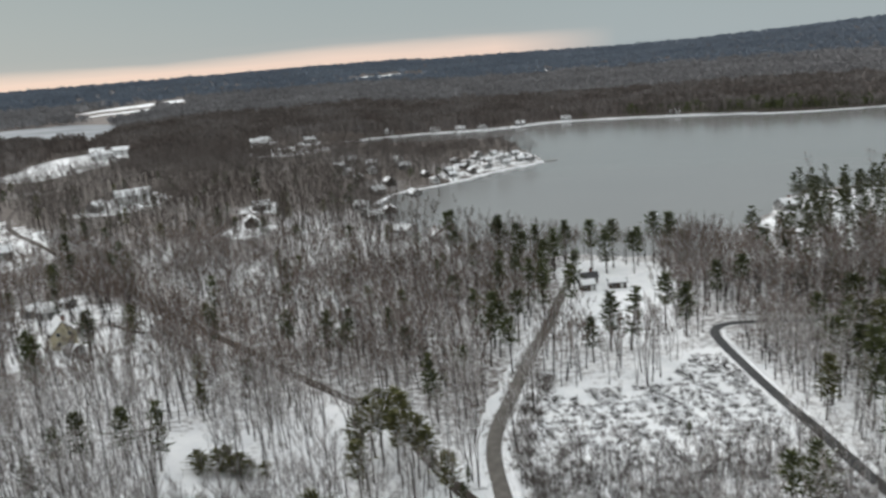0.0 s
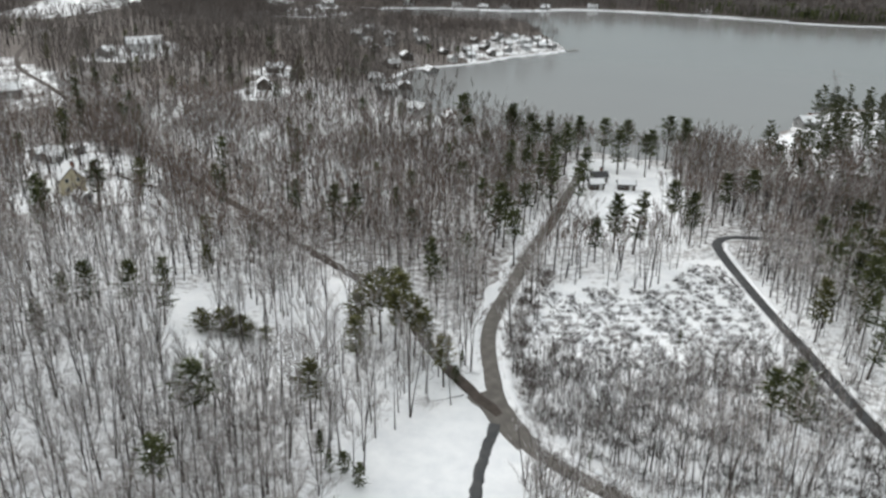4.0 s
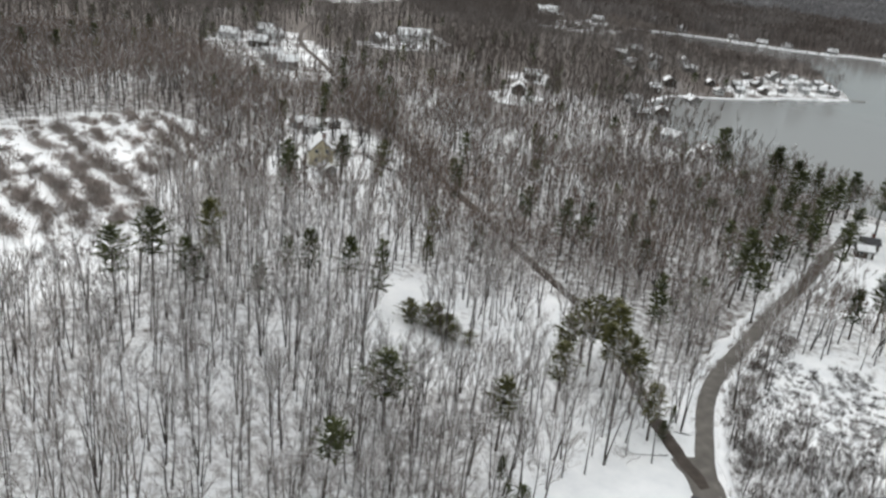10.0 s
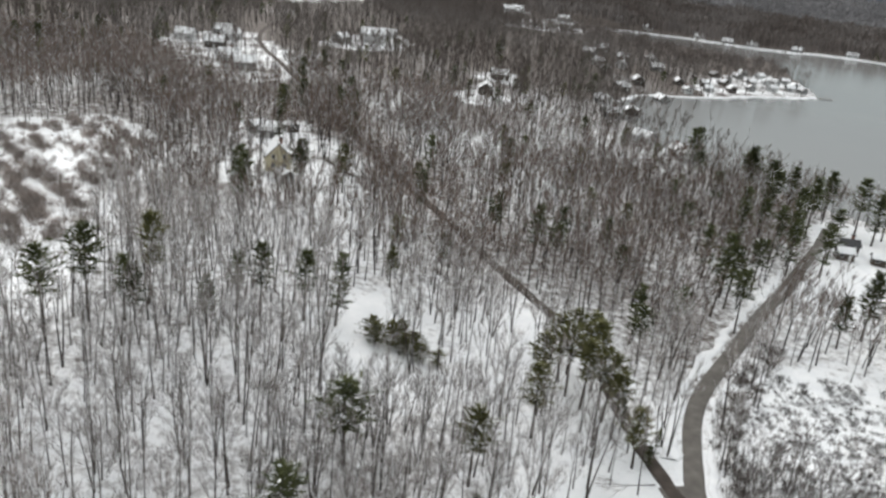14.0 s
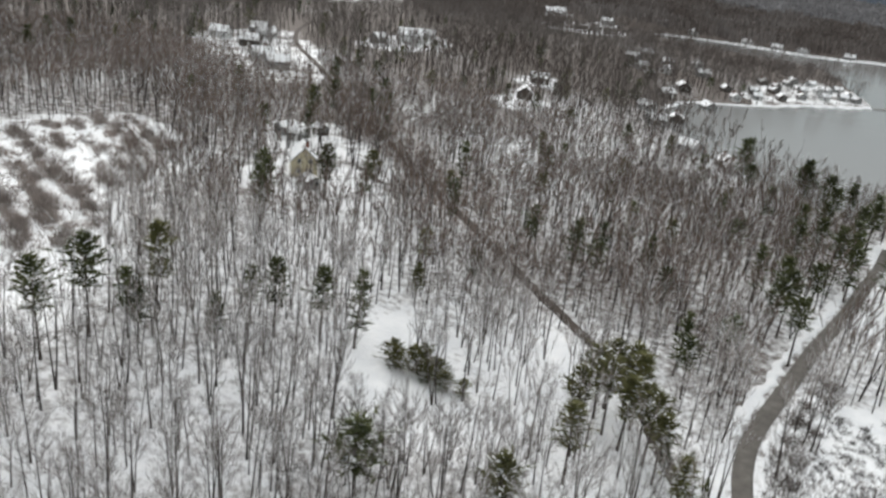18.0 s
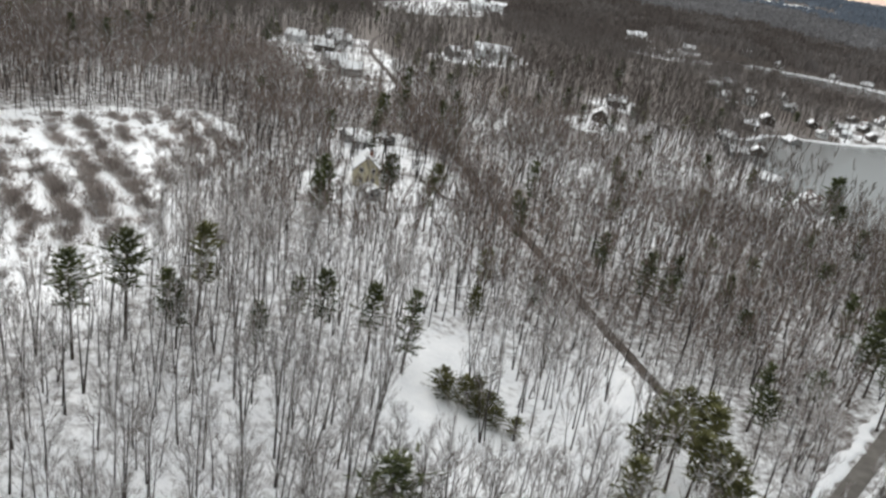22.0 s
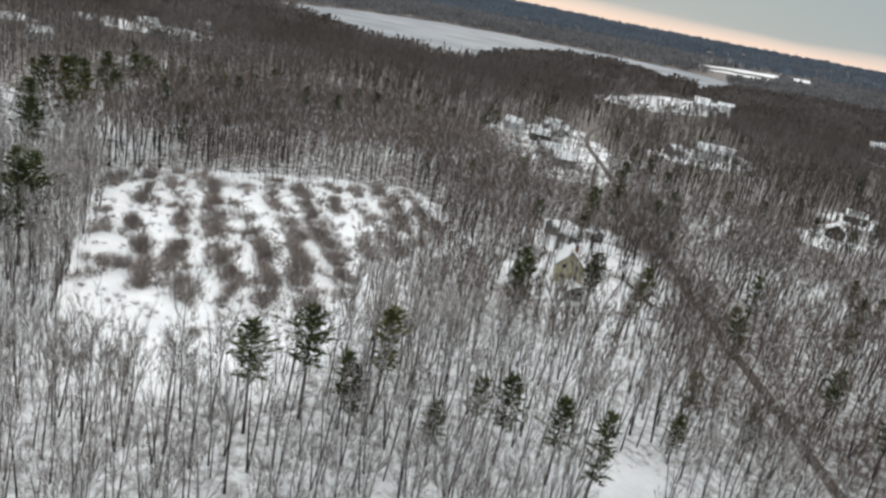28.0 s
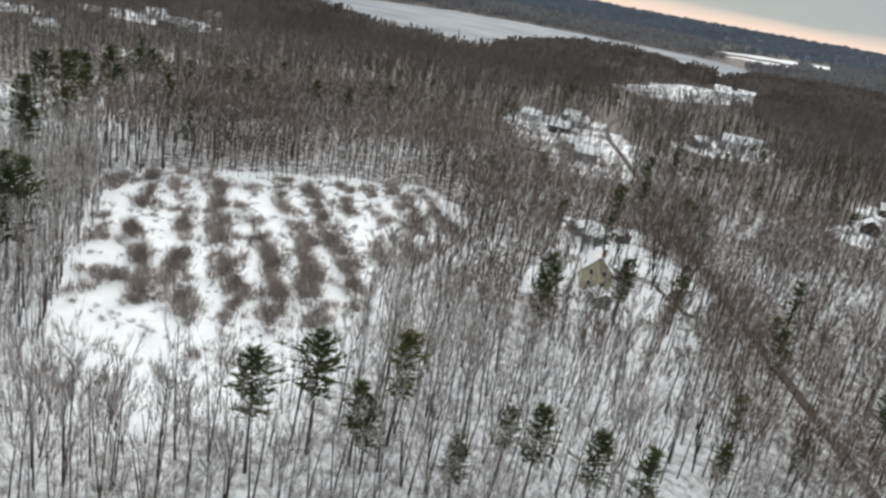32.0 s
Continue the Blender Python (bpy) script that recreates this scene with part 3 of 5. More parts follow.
def ribbon(name, line, width, mat, lift, label, category, wobble=0.15, crown=0.05, seed=1, offset=0.0, step=2.0, kind="structure"):
    """A road laid on the ground, crowned, with uneven edges and skirts."""
    pts = spline(line, step)
    rnd = random.Random(seed)
    prof = (-0.5, -0.46, -0.25, 0.0, 0.25, 0.46, 0.5)
    verts, tris = [], []
    xy = []
    for i, p in enumerate(pts):
        t = (pts[min(i + 1, len(pts) - 1)] - pts[max(i - 1, 0)]).normalized()
        nrm = Vector((-t.y, t.x))
        wl_, wr_ = width * (1 + rnd.uniform(-wobble, wobble)), width * (1 + rnd.uniform(-wobble, wobble))
        for q in prof:
            w_ = wl_ if q < 0 else wr_
            c = p + nrm * (q * w_ + offset)
            edge = abs(q) == 0.5
            xy.append((c.x, c.y, -0.12 if edge else lift + crown * (1 - abs(q) * 2)))
    a = np.array(xy)
    z = ground_z(a[:, 0], a[:, 1])
    m = len(prof)
    # the road lies over the highest ground under its width
    zc = z.reshape(-1, m).max(1)
    for _ in range(25):
        zc = zc * 0.5 + (np.r_[zc[:1], zc[:-1]] + np.r_[zc[1:], zc[-1:]]) / 4
    zc = zc.repeat(m)
    z = np.where(a[:, 2] < 0, z - 0.15, zc + a[:, 2])
    for i in range(len(pts) - 1):
        for j in range(m - 1):
            k = i * m + j
            tris += [(k, k + m, k + m + 1), (k, k + m + 1, k + 1)]
    me = mesh_from(name, np.stack([a[:, 0], a[:, 1], z], 1), np.array(tris)[:, ::-1], mat, True)
    return tagged(new(name, me), label, category, kind=kind)


ribbon("road", LODGE_ROAD, 3.35, GRAVEL, 0.10, "packed gravel road curving through snowy woods", "road", 0.03, 0.08, 2)
ribbon("road", BROWN_ROAD, 2.6, LEAF_ROAD, 0.16, "straight narrow road brown with fallen leaves", "road", 0.12, 0.05, 3)
ribbon("road", EAST_ROAD, 2.7, ASPHALT, 0.10, "dark wet lane with a sharp bend", "road", 0.04, 0.05, 4)
ribbon("road", [(4.5, 131), (7.6, 125.5), (10.0, 119.5), (12.5, 114.5)], 5.6, GRAVEL, 0.07, "gravel apron where two roads meet", "road", 0.12, 0.05, 12)
ribbon("road", TRACK, 1.9, ASPHALT, 0.14, "dark track ploughed across a snowy clearing", "track", 0.2, 0.02, 5, step=1.2)
ribbon("snow_bank", LODGE_ROAD[2:9], 2.4, SNOW, 0.13, "low ploughed snow bank along the gravel road", "snow bank", 0.75, 0.22, 6, offset=-3.3)
ribbon("snow_bank", LODGE_ROAD[5:], 1.5, SNOW, 0.13, "low ploughed snow bank along the gravel road", "snow bank", 0.8, 0.18, 7, offset=3.0)
ribbon("snow_bank", EAST_ROAD[4:], 1.3, SNOW, 0.12, "low snow bank along the dark lane", "snow bank", 0.4, 0.15, 8, offset=2.2)
ribbon("shore_snow", [(-101, 862), (-29, 894), (61, 882), (144, 911), (257, 872), (353, 819), (435, 804), (560, 785)], 9, SNOW, 0.25, "snowy bank along the far lake shore", "shore", 0.4, 0.3, 9, step=9)
ribbon("shore_snow", [(-20, 905), (61, 896), (144, 924), (257, 886), (330, 842)], 15, SNOW, 0.35, "snowy yards along the far lake shore", "shore", 0.45, 0.3, 15, step=9)
ribbon("shore_snow", [(-38, 466), (-33, 482), (-26, 501), (-8, 513), (18, 535), (35, 558), (56, 575), (76, 594)], 3.2, SNOW, 0.3, "snowy bank along the peninsula shore", "shore", 0.5, 0.2, 10, step=3)


# ---------------------------------------------------------------- trees
def cone(verts, tris, a, b, ra, rb, sides=3):
    """A tapered stick from a to b; rb 0 ends in a point."""
    a, b = np.asarray(a, float), np.asarray(b, float)
    d = b - a
    d = d / (np.linalg.norm(d) + 1e-9)
    u = np.cross(d, (0.31, 0.95, 0.05))
    u /= np.linalg.norm(u) + 1e-9
    v = np.cross(d, u)
    base = len(verts)
    for k in range(sides):
        c, s = math.cos(6.2832 * k / sides), math.sin(6.2832 * k / sides)
        verts.append(a + ra * (c * u + s * v))
    if rb <= 0:
        verts.append(b)
        for k in range(sides):
            tris.append((base + k, base + (k + 1) % sides, base + sides))
    else:
        for k in range(sides):
            c, s = math.cos(6.2832 * k / sides), math.sin(6.2832 * k / sides)
            verts.append(b + rb * (c * u + s * v))
        for k in range(sides):
            n = (k + 1) % sides
            tris += [(base + k, base + n, base + sides + n), (base + k, base + sides + n, base + sides + k)]


def sliver(verts, tris, a, d, w, rnd):
    """A twig: one long thin triangle."""
    side = np.cross(d, rnd.normal(size=3))
    side = side / (np.linalg.norm(side) + 1e-9) * w
    b = len(verts)
    verts += [a - side, a + side, a + d]
    tris.append((b, b + 1, b + 2))


def bare_tree(seed, h, limbs, subs, twigs, sides=3, segs=4, spread=1.0, fork=False, tw=0.035, up=0.0):
    """Vertices and triangles of trunk, limbs and twigs of a leafless tree, as three pairs."""
    rnd = np.random.RandomState(seed)
    trunk, branch, fine = ([], []), ([], []), ([], [])
    stems = [(rnd.normal(0, 0.5), rnd.normal(0, 0.5), 1.0)]
    if fork:
        a = rnd.uniform(0, 6.28)
        stems = [(1.6 * math.cos(a), 1.6 * math.sin(a), 1.0), (-1.7 * math.cos(a + 0.4), -1.7 * math.sin(a + 0.4), 0.93)]
    for lx, ly, hs in stems:
        hh = h * hs
        bend = rnd.normal(0, 0.25, 2)
        at_ = lambda f: np.array([lx * f + bend[0] * math.sin(3 * f), ly * f + bend[1] * math.sin(3 * f), hh * f])  # noqa: E731
        rad = lambda f: (0.105 + 0.004 * h) * (1 - 0.8 * f) * (1.1 if segs == 1 else 1.0)  # noqa: E731
        for k in range(segs):
            cone(*trunk, at_(k / segs) - (0, 0, 0.3 if k == 0 else 0), at_((k + 1) / segs), rad(k / segs) * (1.25 if k == 0 else 1), rad((k + 1) / segs), sides)
        for k in range(limbs // len(stems)):
            f = rnd.uniform(0.42, 0.98)
            az = rnd.uniform(0, 6.28)
            ln = (1.15 + 2.3 * (1 - f)) * rnd.uniform(0.7, 1.25) * spread
            d = np.array([math.cos(az), math.sin(az), rnd.uniform(0.8, 2.0) + up]) * ln
            p = at_(f)
            cone(*branch, p, p + d, 0.042 * (1.3 - f), 0.0, 3)
            for _ in range(subs):
                g = rnd.uniform(0.3, 1.0)
                dd = d * rnd.uniform(0.25, 0.5) + rnd.normal(0, 0.40, 3) + (0, 0, 0.5)
                sliver(*branch, p + d * g, dd, 0.035, rnd)
                for _ in range(twigs):
                    sliver(*fine, p + d * g + dd * rnd.uniform(0.2, 1.0), dd * 0.35 + rnd.normal(0, 0.42 - 0.2 * up, 3) + (0, 0, 0.50 + 0.6 * up), tw, rnd)
    return [(np.array(v), np.array(t)) for v, t in (trunk, branch, fine)]


def woody(pieces, frost=0.0):
    """1 for the triangles of the trunk, 2 for limbs, 0 for bare twigs and 3 for twigs under snow."""
    marks = [np.full(len(t), (1, 2, 0)[k]) for k, (v, t) in enumerate(pieces)]
    r_ = np.random.RandomState(len(marks[2]))
    marks[2] = np.where(r_.uniform(size=len(marks[2])) < frost, 3, 0)
    return np.concatenate(marks)


def merged(pieces):
    vs, ts, n = [], [], 0
    for v, t in pieces:
        vs.append(v)
        ts.append(t + n)
        n += len(v)
    return np.concatenate(vs), np.concatenate(ts)


def scattered(protos, places, seed, marks=None):
    """Vertices and triangles of prototypes set at rows of x, y, z, scale, turned at random and leaning a little."""
    rnd = np.random.RandomState(seed)
    which = rnd.randint(len(protos), size=len(places))
    vs, ts, ws, n = [], [], [], 0
    for k, (v, t) in enumerate(protos):
        pl = places[which == k]
        if not len(pl):
            continue
        a = rnd.uniform(0, 6.28, len(pl))
        c, s = np.cos(a)[:, None] * pl[:, 3:4], np.sin(a)[:, None] * pl[:, 3:4]
        hz = pl[:, 3:4] * rnd.uniform(0.85, 1.15, (len(pl), 1))
        lx, ly = rnd.normal(0, 0.03, (2, len(pl), 1))
        x = v[None, :, 0] * c - v[None, :, 1] * s + pl[:, 0:1] + v[None, :, 2] * lx
        y = v[None, :, 0] * s + v[None, :, 1] * c + pl[:, 1:2] + v[None, :, 2] * ly
        z = v[None, :, 2] * hz + pl[:, 2:3]
        vs.append(np.stack([x, y, z], -1).reshape(-1, 3))
        ts.append((t[None] + (np.arange(len(pl)) * len(v))[:, None, None]).reshape(-1, 3) + n)
        n += len(pl) * len(v)
        if marks is not None:
            ws.append(np.tile(marks[k], len(pl)))
    if marks is not None:
        return np.concatenate(vs), np.concatenate(ts), np.concatenate(ws)
    return np.concatenate(vs), np.concatenate(ts)


def wooded(x, y, edge=0.0):
    """Where trees may stand."""
    ok = np.ones(x.shape, bool)
    for poly in WATERS:
        ok &= ~inside(poly, x, y)
    ok &= (line_dist(LAKE, x, y, True) > 3) & ~inside(INLET, x, y) & ~inside(GLADE_MID, x, y) & ~inside(POINT, x, y) & (line_dist(POINT, x, y, True) > 9)
    for px_, py_, _ in PLANTED:
        ok &= (np.abs(x - px_) > 2.4) | (y < py_ - 6) | (y > py_ + 2)
    for line, w in ((LODGE_ROAD, 4.0), (BROWN_ROAD[:8], 2.9), (BROWN_ROAD[7:10], 3.3), (BROWN_ROAD[9:11], 0.0), ([(x_ + 2, y_ - 5) for x_, y_ in BROWN_ROAD[6:10]], 3.5), (BROWN_ROAD[11:], 3.4), ([(x_ * 0.985, y_ * 0.985 - 4) for x_, y_ in BROWN_ROAD[12:]], 5.0), (EAST_ROAD, 3.2), ([(x_, y_ - 6) for x_, y_ in EAST_ROAD[:4]], 5.0), (TRACK, 2.0)):
        ok &= line_dist(line, x, y) > w + edge
    return ok


def before(poly, x, y, reach):
    """Which points lie up to reach metres on the flight's side of the polygon, or in it."""
    hit_, away = inside(poly, x, y), np.hypot(x + 12, y - 20)
    for k_ in range(6, reach, 8):
        hit_ |= inside(poly, x + (x + 12) / away * k_, y + (y - 20) / away * k_)
    return hit_


def jitter_grid(x0, x1, y0, y1, s, seed):
    rnd = np.random.RandomState(seed)
    X, Y = np.meshgrid(np.arange(x0, x1, s), np.arange(y0, y1, s))
    return X.ravel() + rnd.uniform(-0.5, 0.5, X.size) * s, Y.ravel() + rnd.uniform(-0.5, 0.5, X.size) * s


def in_view(x, y, lo=-66.0, hi=33.0):
    """The wedge of land that the flight looks at."""
    a = np.degrees(np.arctan2(x + 8, y - 5))
    return (a > lo) & (a < hi) & (y > 84 + 0.5 * np.minimum(x, 0))


# leafless trees: full ones in the near woods, lighter ones behind
NEAR = [bare_tree(100 + k, 13.5 + 0.55 * (k % 7), 15, 4, 7, 4, 5, 1.1, k % 4 == 1, 0.022) for k in range(8)]
front_sets = [bare_tree(200 + k, 13.0 + 0.6 * (k % 6), 12, 3, 5, 3, 3, 1.2, k % 3 == 1, 0.038, 0.4) for k in range(12)]
mid_sets = [bare_tree(240 + k, 13.0 + 0.6 * (k % 6), 9, 3, 5, 3, 2, 1.2, k % 5 == 1, 0.064, 0.6) for k in range(12)]
FRONT, FRONT_WOOD = [merged(p) for p in front_sets], [woody(p, 0.24) for p in front_sets]
MID, MID_WOOD = [merged(p) for p in mid_sets], [woody(p, 0.10) for p in mid_sets]
back_sets = [bare_tree(300 + k, 13.0 + 0.6 * (k % 5), 6, 2, 3, 3, 1, 1.3, False, 0.135, 0.8) for k in range(10)]
BACK, BACK_WOOD = [merged(p) for p in back_sets], [woody(p) for p in back_sets]

GROVE = "bare trees of the near woods"
near_models = []
for k, (tr, br, tw) in enumerate(NEAR):
    near_models.append((mesh_from("trunk", *tr, BARK, True), mesh_from("limbs", *br, BRANCH), mesh_from("twigs", *tw, TWIG_GREY, False, [SNOW], np.random.RandomState(k).uniform(size=len(tw[1])) < 0.24)))

tx, ty = jitter_grid(-300, 175, 66, 330, 3.5, 21)
o = openness(tx + 2.5 * wave(tx, ty, 14, 36), ty + 2.5 * wave(tx, ty, 14, 37), 1.6)
rnd = np.random.RandomState(5)
dens = 0.90 + 0.15 * (tx > 45) + 0.25 * ((tx < -140) & (ty < 165)) + 0.14 * wave(tx, ty, 45, 31) + 0.10 * wave(tx, ty, 16, 33) - 0.17 * smooth((ty - 165) / 30)
plot = inside(HOUSE_YARD, tx, ty) & ~inside(YARD_CORE, tx, ty)
hamlet = inside(VILLAGE, tx, ty) | plot
keep = in_view(tx, ty) & wooded(tx, ty) & ((o < 0.25) | (hamlet & (rnd.uniform(size=tx.size) < np.where(plot, 0.9, 0.4)))) & (rnd.uniform(size=tx.size) < dens)
tx, ty = tx[keep], ty[keep]
sc = rnd.uniform(0.60, 0.98, tx.size) * (1 + 0.08 * wave(tx, ty, 70, 35))
# saplings before the brushy field, the orchard and the lakeside yard
low = ((tx > 12) & (tx < 76) & (ty > 112) & (ty < 160)) | ((line_dist(ORCHARD, tx, ty, True) < 10) & (ty < 150) & (tx > -138)) | ((tx > 30) & (tx < 66) & (ty > 196) & (ty < 230))
sc = np.where(inside(INLET_LOW, tx, ty), sc * 0.55, np.where(ty > 270, sc * 0.85, sc))
sc = np.where(low, sc * rnd.uniform(0.42, 0.68, tx.size), sc)
sc = np.where(before(VILLAGE, tx, ty, 40), sc * 0.62, sc)
sc = np.where(before([(-112, 214), (-103, 214), (-103, 224), (-112, 224)], tx, ty, 24), np.minimum(sc, 0.36), sc)
for poly, reach, bare_to in ((GLADE_WEST, 13, 3), (GLADE_SOUTH, 9, 4), (GLADE_EAST, 8, 6), (YARD_CORE, 13, 0)):
    away = np.hypot(tx + 15, ty)
    for k in range(2, reach, 3):
        young = inside(poly, tx + (tx + 15) / away * k, ty + ty / away * k)
        sc = np.where(young, np.minimum(sc, 0.0 if k < bare_to else 0.26 + 0.02 * k), sc)
tx, ty, sc = tx[sc > 0], ty[sc > 0], sc[sc > 0]
rows = np.stack([tx, ty, ground_z(tx, ty), sc], 1)
# the stretch that the flight passes nearest is built tree by tree
close = np.abs(tx + 34) / 1.5 + np.abs(ty - 104)
order = np.argsort(close)
singles, rest = rows[order[:300]], rows[order[300:]]
rnd2 = random.Random(7)
for x, y, z, s in singles:
    k = rnd2.randrange(len(near_models))
    lean = pose(x, y, z, rnd2.gauss(0, 2), rnd2.gauss(0, 2), rnd2.uniform(0, 360)) @ Matrix.Scale(s, 4)
    forked = k % 4 == 1
    t = thing("bare_tree", lean, "leafless grey-brown tree forked into two stems, standing in snow" if forked else "tall slender leafless grey-brown tree standing in snow", "tree", GROVE)
    t.scale = (s, s, s)
    for nm, md in zip(("trunk", "branching", "crown"), near_models[k]):
        q = part_mesh(nm, md, t)
        if nm != "trunk":
            tagged(q, kind="stuff")
fore = rest[:, 1] < 178 + 0.12 * rest[:, 0]
v, t, w = scattered(FRONT, rest[fore], 40, FRONT_WOOD)
tagged(new("woodland", mesh_from("woodland", v, t, TWIG_GREY, False, [BARK, BRANCH, SNOW], w)), "leafless grey-brown hardwood trees standing in thin snow", "forest", kind="stuff")
v, t, w = scattered(MID, rest[~fore], 41, MID_WOOD)
tagged(new("woodland", mesh_from("woodland", v, t, TWIG, False, [BARK, BRANCH, SNOW], w)), "dense leafless brown hardwood forest on snowy ground", "forest", kind="stuff")
# brush and saplings along the road and before the field
qx, qy = jitter_grid(10, 84, 88, 146, 2.0, 23)
k = wooded(qx, qy, 0.0) & (openness(qx, qy, 2.0) < 0.6) & (rnd.uniform(size=qx.size) < 0.75)
rows = np.stack([qx[k], qy[k], ground_z(qx[k], qy[k]), rnd.uniform(0.22, 0.48, k.sum())], 1)
v, t = scattered(FRONT, rows, 42)
tagged(new("saplings", mesh_from("saplings", v, t, BRANCH)), "thicket of bare grey saplings and brush beside the gravel road", "thicket", kind="stuff")

# the crowded young wood beyond the dark lane
qx, qy = jitter_grid(72, 180, 84, 260, 4.4, 34)
k = wooded(qx, qy) & in_view(qx, qy, -10, 34) & ((qx > 76) & (line_dist(EAST_ROAD[:3], qx, qy - 5) > 9)) & (rnd.uniform(size=qx.size) < 0.8)
rows = np.stack([qx[k], qy[k], ground_z(qx[k], qy[k]), rnd.uniform(0.40, 0.75, k.sum())], 1)
v, t, w = scattered(FRONT, rows, 51, FRONT_WOOD)
tagged(new("woodland", mesh_from("woodland", v, t, TWIG_GREY, False, [BARK, BRANCH, SNOW], w)), "crowded slender leafless trees beyond the dark lane", "forest", kind="stuff")
# bare saplings along the lower edge of the upper field
qx, qy = jitter_grid(-216, -104, 88, 240, 3.0, 29)
d_ = line_dist(ORCHARD, qx, qy, True)
front = (d_ < 11) & ~inside(ORCHARD, qx, qy) & (qy < 128 - 0.35 * (qx + 110))
rim = (d_ < 3.5 + 2.5 * wave(qx, qy, 18, 71)) & (qy > 150)
k = (front | rim) & wooded(qx, qy)
rows = np.stack([qx[k], qy[k], ground_z(qx[k], qy[k]), rnd.uniform(0.30, 0.55, k.sum()) * np.where(front[k], 1.0, 0.7)], 1)
v, t = scattered(FRONT, rows, 50)
tagged(new("saplings", mesh_from("saplings", v, t, BRANCH)), "thicket of bare grey saplings along the edge of the field", "thicket", kind="stuff")
# russet scrub on both sides of the leafy road
qx, qy = jitter_grid(-140, -20, 180, 300, 2.6, 28)
d_ = line_dist(BROWN_ROAD, qx, qy)
k = (d_ > 2.6) & (d_ < 7.5) & (openness(qx, qy, 2.0) < 0.2) & (rnd.uniform(size=qx.size) < 0.75 * smooth((qy - 195) / 30))
rows = np.stack([qx[k], qy[k], ground_z(qx[k], qy[k]), rnd.uniform(0.18, 0.36, k.sum())], 1)
v, t = scattered(BACK, rows, 49)
tagged(new("saplings", mesh_from("saplings", v, t, THICKET)), "thicket of bare russet saplings beside the leafy road", "thicket", kind="stuff")

qx, qy = jitter_grid(-125, -40, 195, 300, 2.5, 78)
d_ = line_dist([(x_ - 5.5, y_ - 4.5) for x_, y_ in BROWN_ROAD], qx, qy)
k = (d_ < 5.5) & (line_dist(BROWN_ROAD, qx, qy) > 2.2) & (qy > 208) & (qy < 288) & ~inside(YARD_CORE, qx, qy) & (rnd.uniform(size=qx.size) < 0.7)
rows = np.stack([qx[k], qy[k], ground_z(qx[k], qy[k]), rnd.uniform(0.30, 0.52, k.sum())], 1)
v, t = scattered(BACK, rows, 79)
tagged(new("saplings", mesh_from("saplings", v, t, THICKET)), "stand of young russet-brown trees beside the leafy road", "thicket", kind="stuff")

bx, by = jitter_grid(-900, 520, 330, 1000, 5.6, 22)
o = openness(bx, by, 4.0)
hamlet = (inside(PENINSULA, bx, by) & (rnd.uniform(size=bx.size) < 0.6)) | ((inside(VILLAGE, bx, by) | inside(HILL_YARD, bx, by) | inside(SMALL_YARDS[0], bx, by)) & (rnd.uniform(size=bx.size) < 0.9))
keep = in_view(bx, by, -70, 34) & wooded(bx, by) & ((o < 0.3) | hamlet) & (np.hypot(bx, by) < 680) & (rnd.uniform(size=bx.size) < 0.85)
bx2, by2 = jitter_grid(-900, -300, 60, 330, 5.6, 24)
k2 = in_view(bx2, by2, -76, 36) & (np.hypot(bx2, by2) < 680) & (openness(bx2, by2, 4.0) < 0.3) & (rnd.uniform(size=bx2.size) < 0.85)
bx, by = np.concatenate([bx[keep], bx2[k2]]), np.concatenate([by[keep], by2[k2]])
rows = np.stack([bx, by, ground_z(bx, by), rnd.uniform(0.75, 1.15, bx.size) * np.where(inside(VILLAGE, bx, by) | inside(PENINSULA, bx, by), 0.8, np.where(before(VILLAGE, bx, by, 40) | before(HILL_YARD, bx, by, 50) | before(SMALL_YARDS[0], bx, by, 30) | before(FAR_LOT, bx, by, 110) | before(SMALL_YARDS[6], bx, by, 30), 0.5, 1.0))], 1)
v, t, w = scattered(BACK, rows, 43, BACK_WOOD)
tagged(new("woodland", mesh_from("woodland", v, t, FAR_TWIG, False, [BARK, BRANCH, SNOW], w)), "brown-grey leafless forest on the slopes round the lake", "forest", kind="stuff")


def tuft(seed, n, wide):
    """A far crown: slivers rising to a rounded top."""
    r = np.random.RandomState(seed)
    vs, ts = [], []
    for _ in range(n):
        a = np.array([r.uniform(-7, 7), r.uniform(-7, 7), r.uniform(0, 4.0)])
        top = 12.5 - 0.05 * (a[0] ** 2 + a[1] ** 2) + r.uniform(-1.5, 1.0)
        d = np.array([r.normal(0, 1.3), r.normal(0, 1.3), top - a[2]])
        sliver(vs, ts, a + d, -d, r.uniform(0.5, 1.0) * wide, r)
    return np.array(vs), np.array(ts)


def seen_ice(x, y):
    """Keeps the strip on the near side of the ice open, so that the ice shows over the crowns."""
    ok = np.ones(x.shape, bool)
    for poly, reach in ((ICE_LAKE, 340), *((f_, 340) for f_ in SNOW_FIELDS), (FAR_LOT, 160), (SMALL_YARDS[7], 80), (SMALL_YARDS[8], 80)):
        for back in range(20, reach, 20):
            r_ = np.hypot(x, y)
            ok &= ~inside(poly, x * (1 + back / r_), y * (1 + back / r_))
    return ok


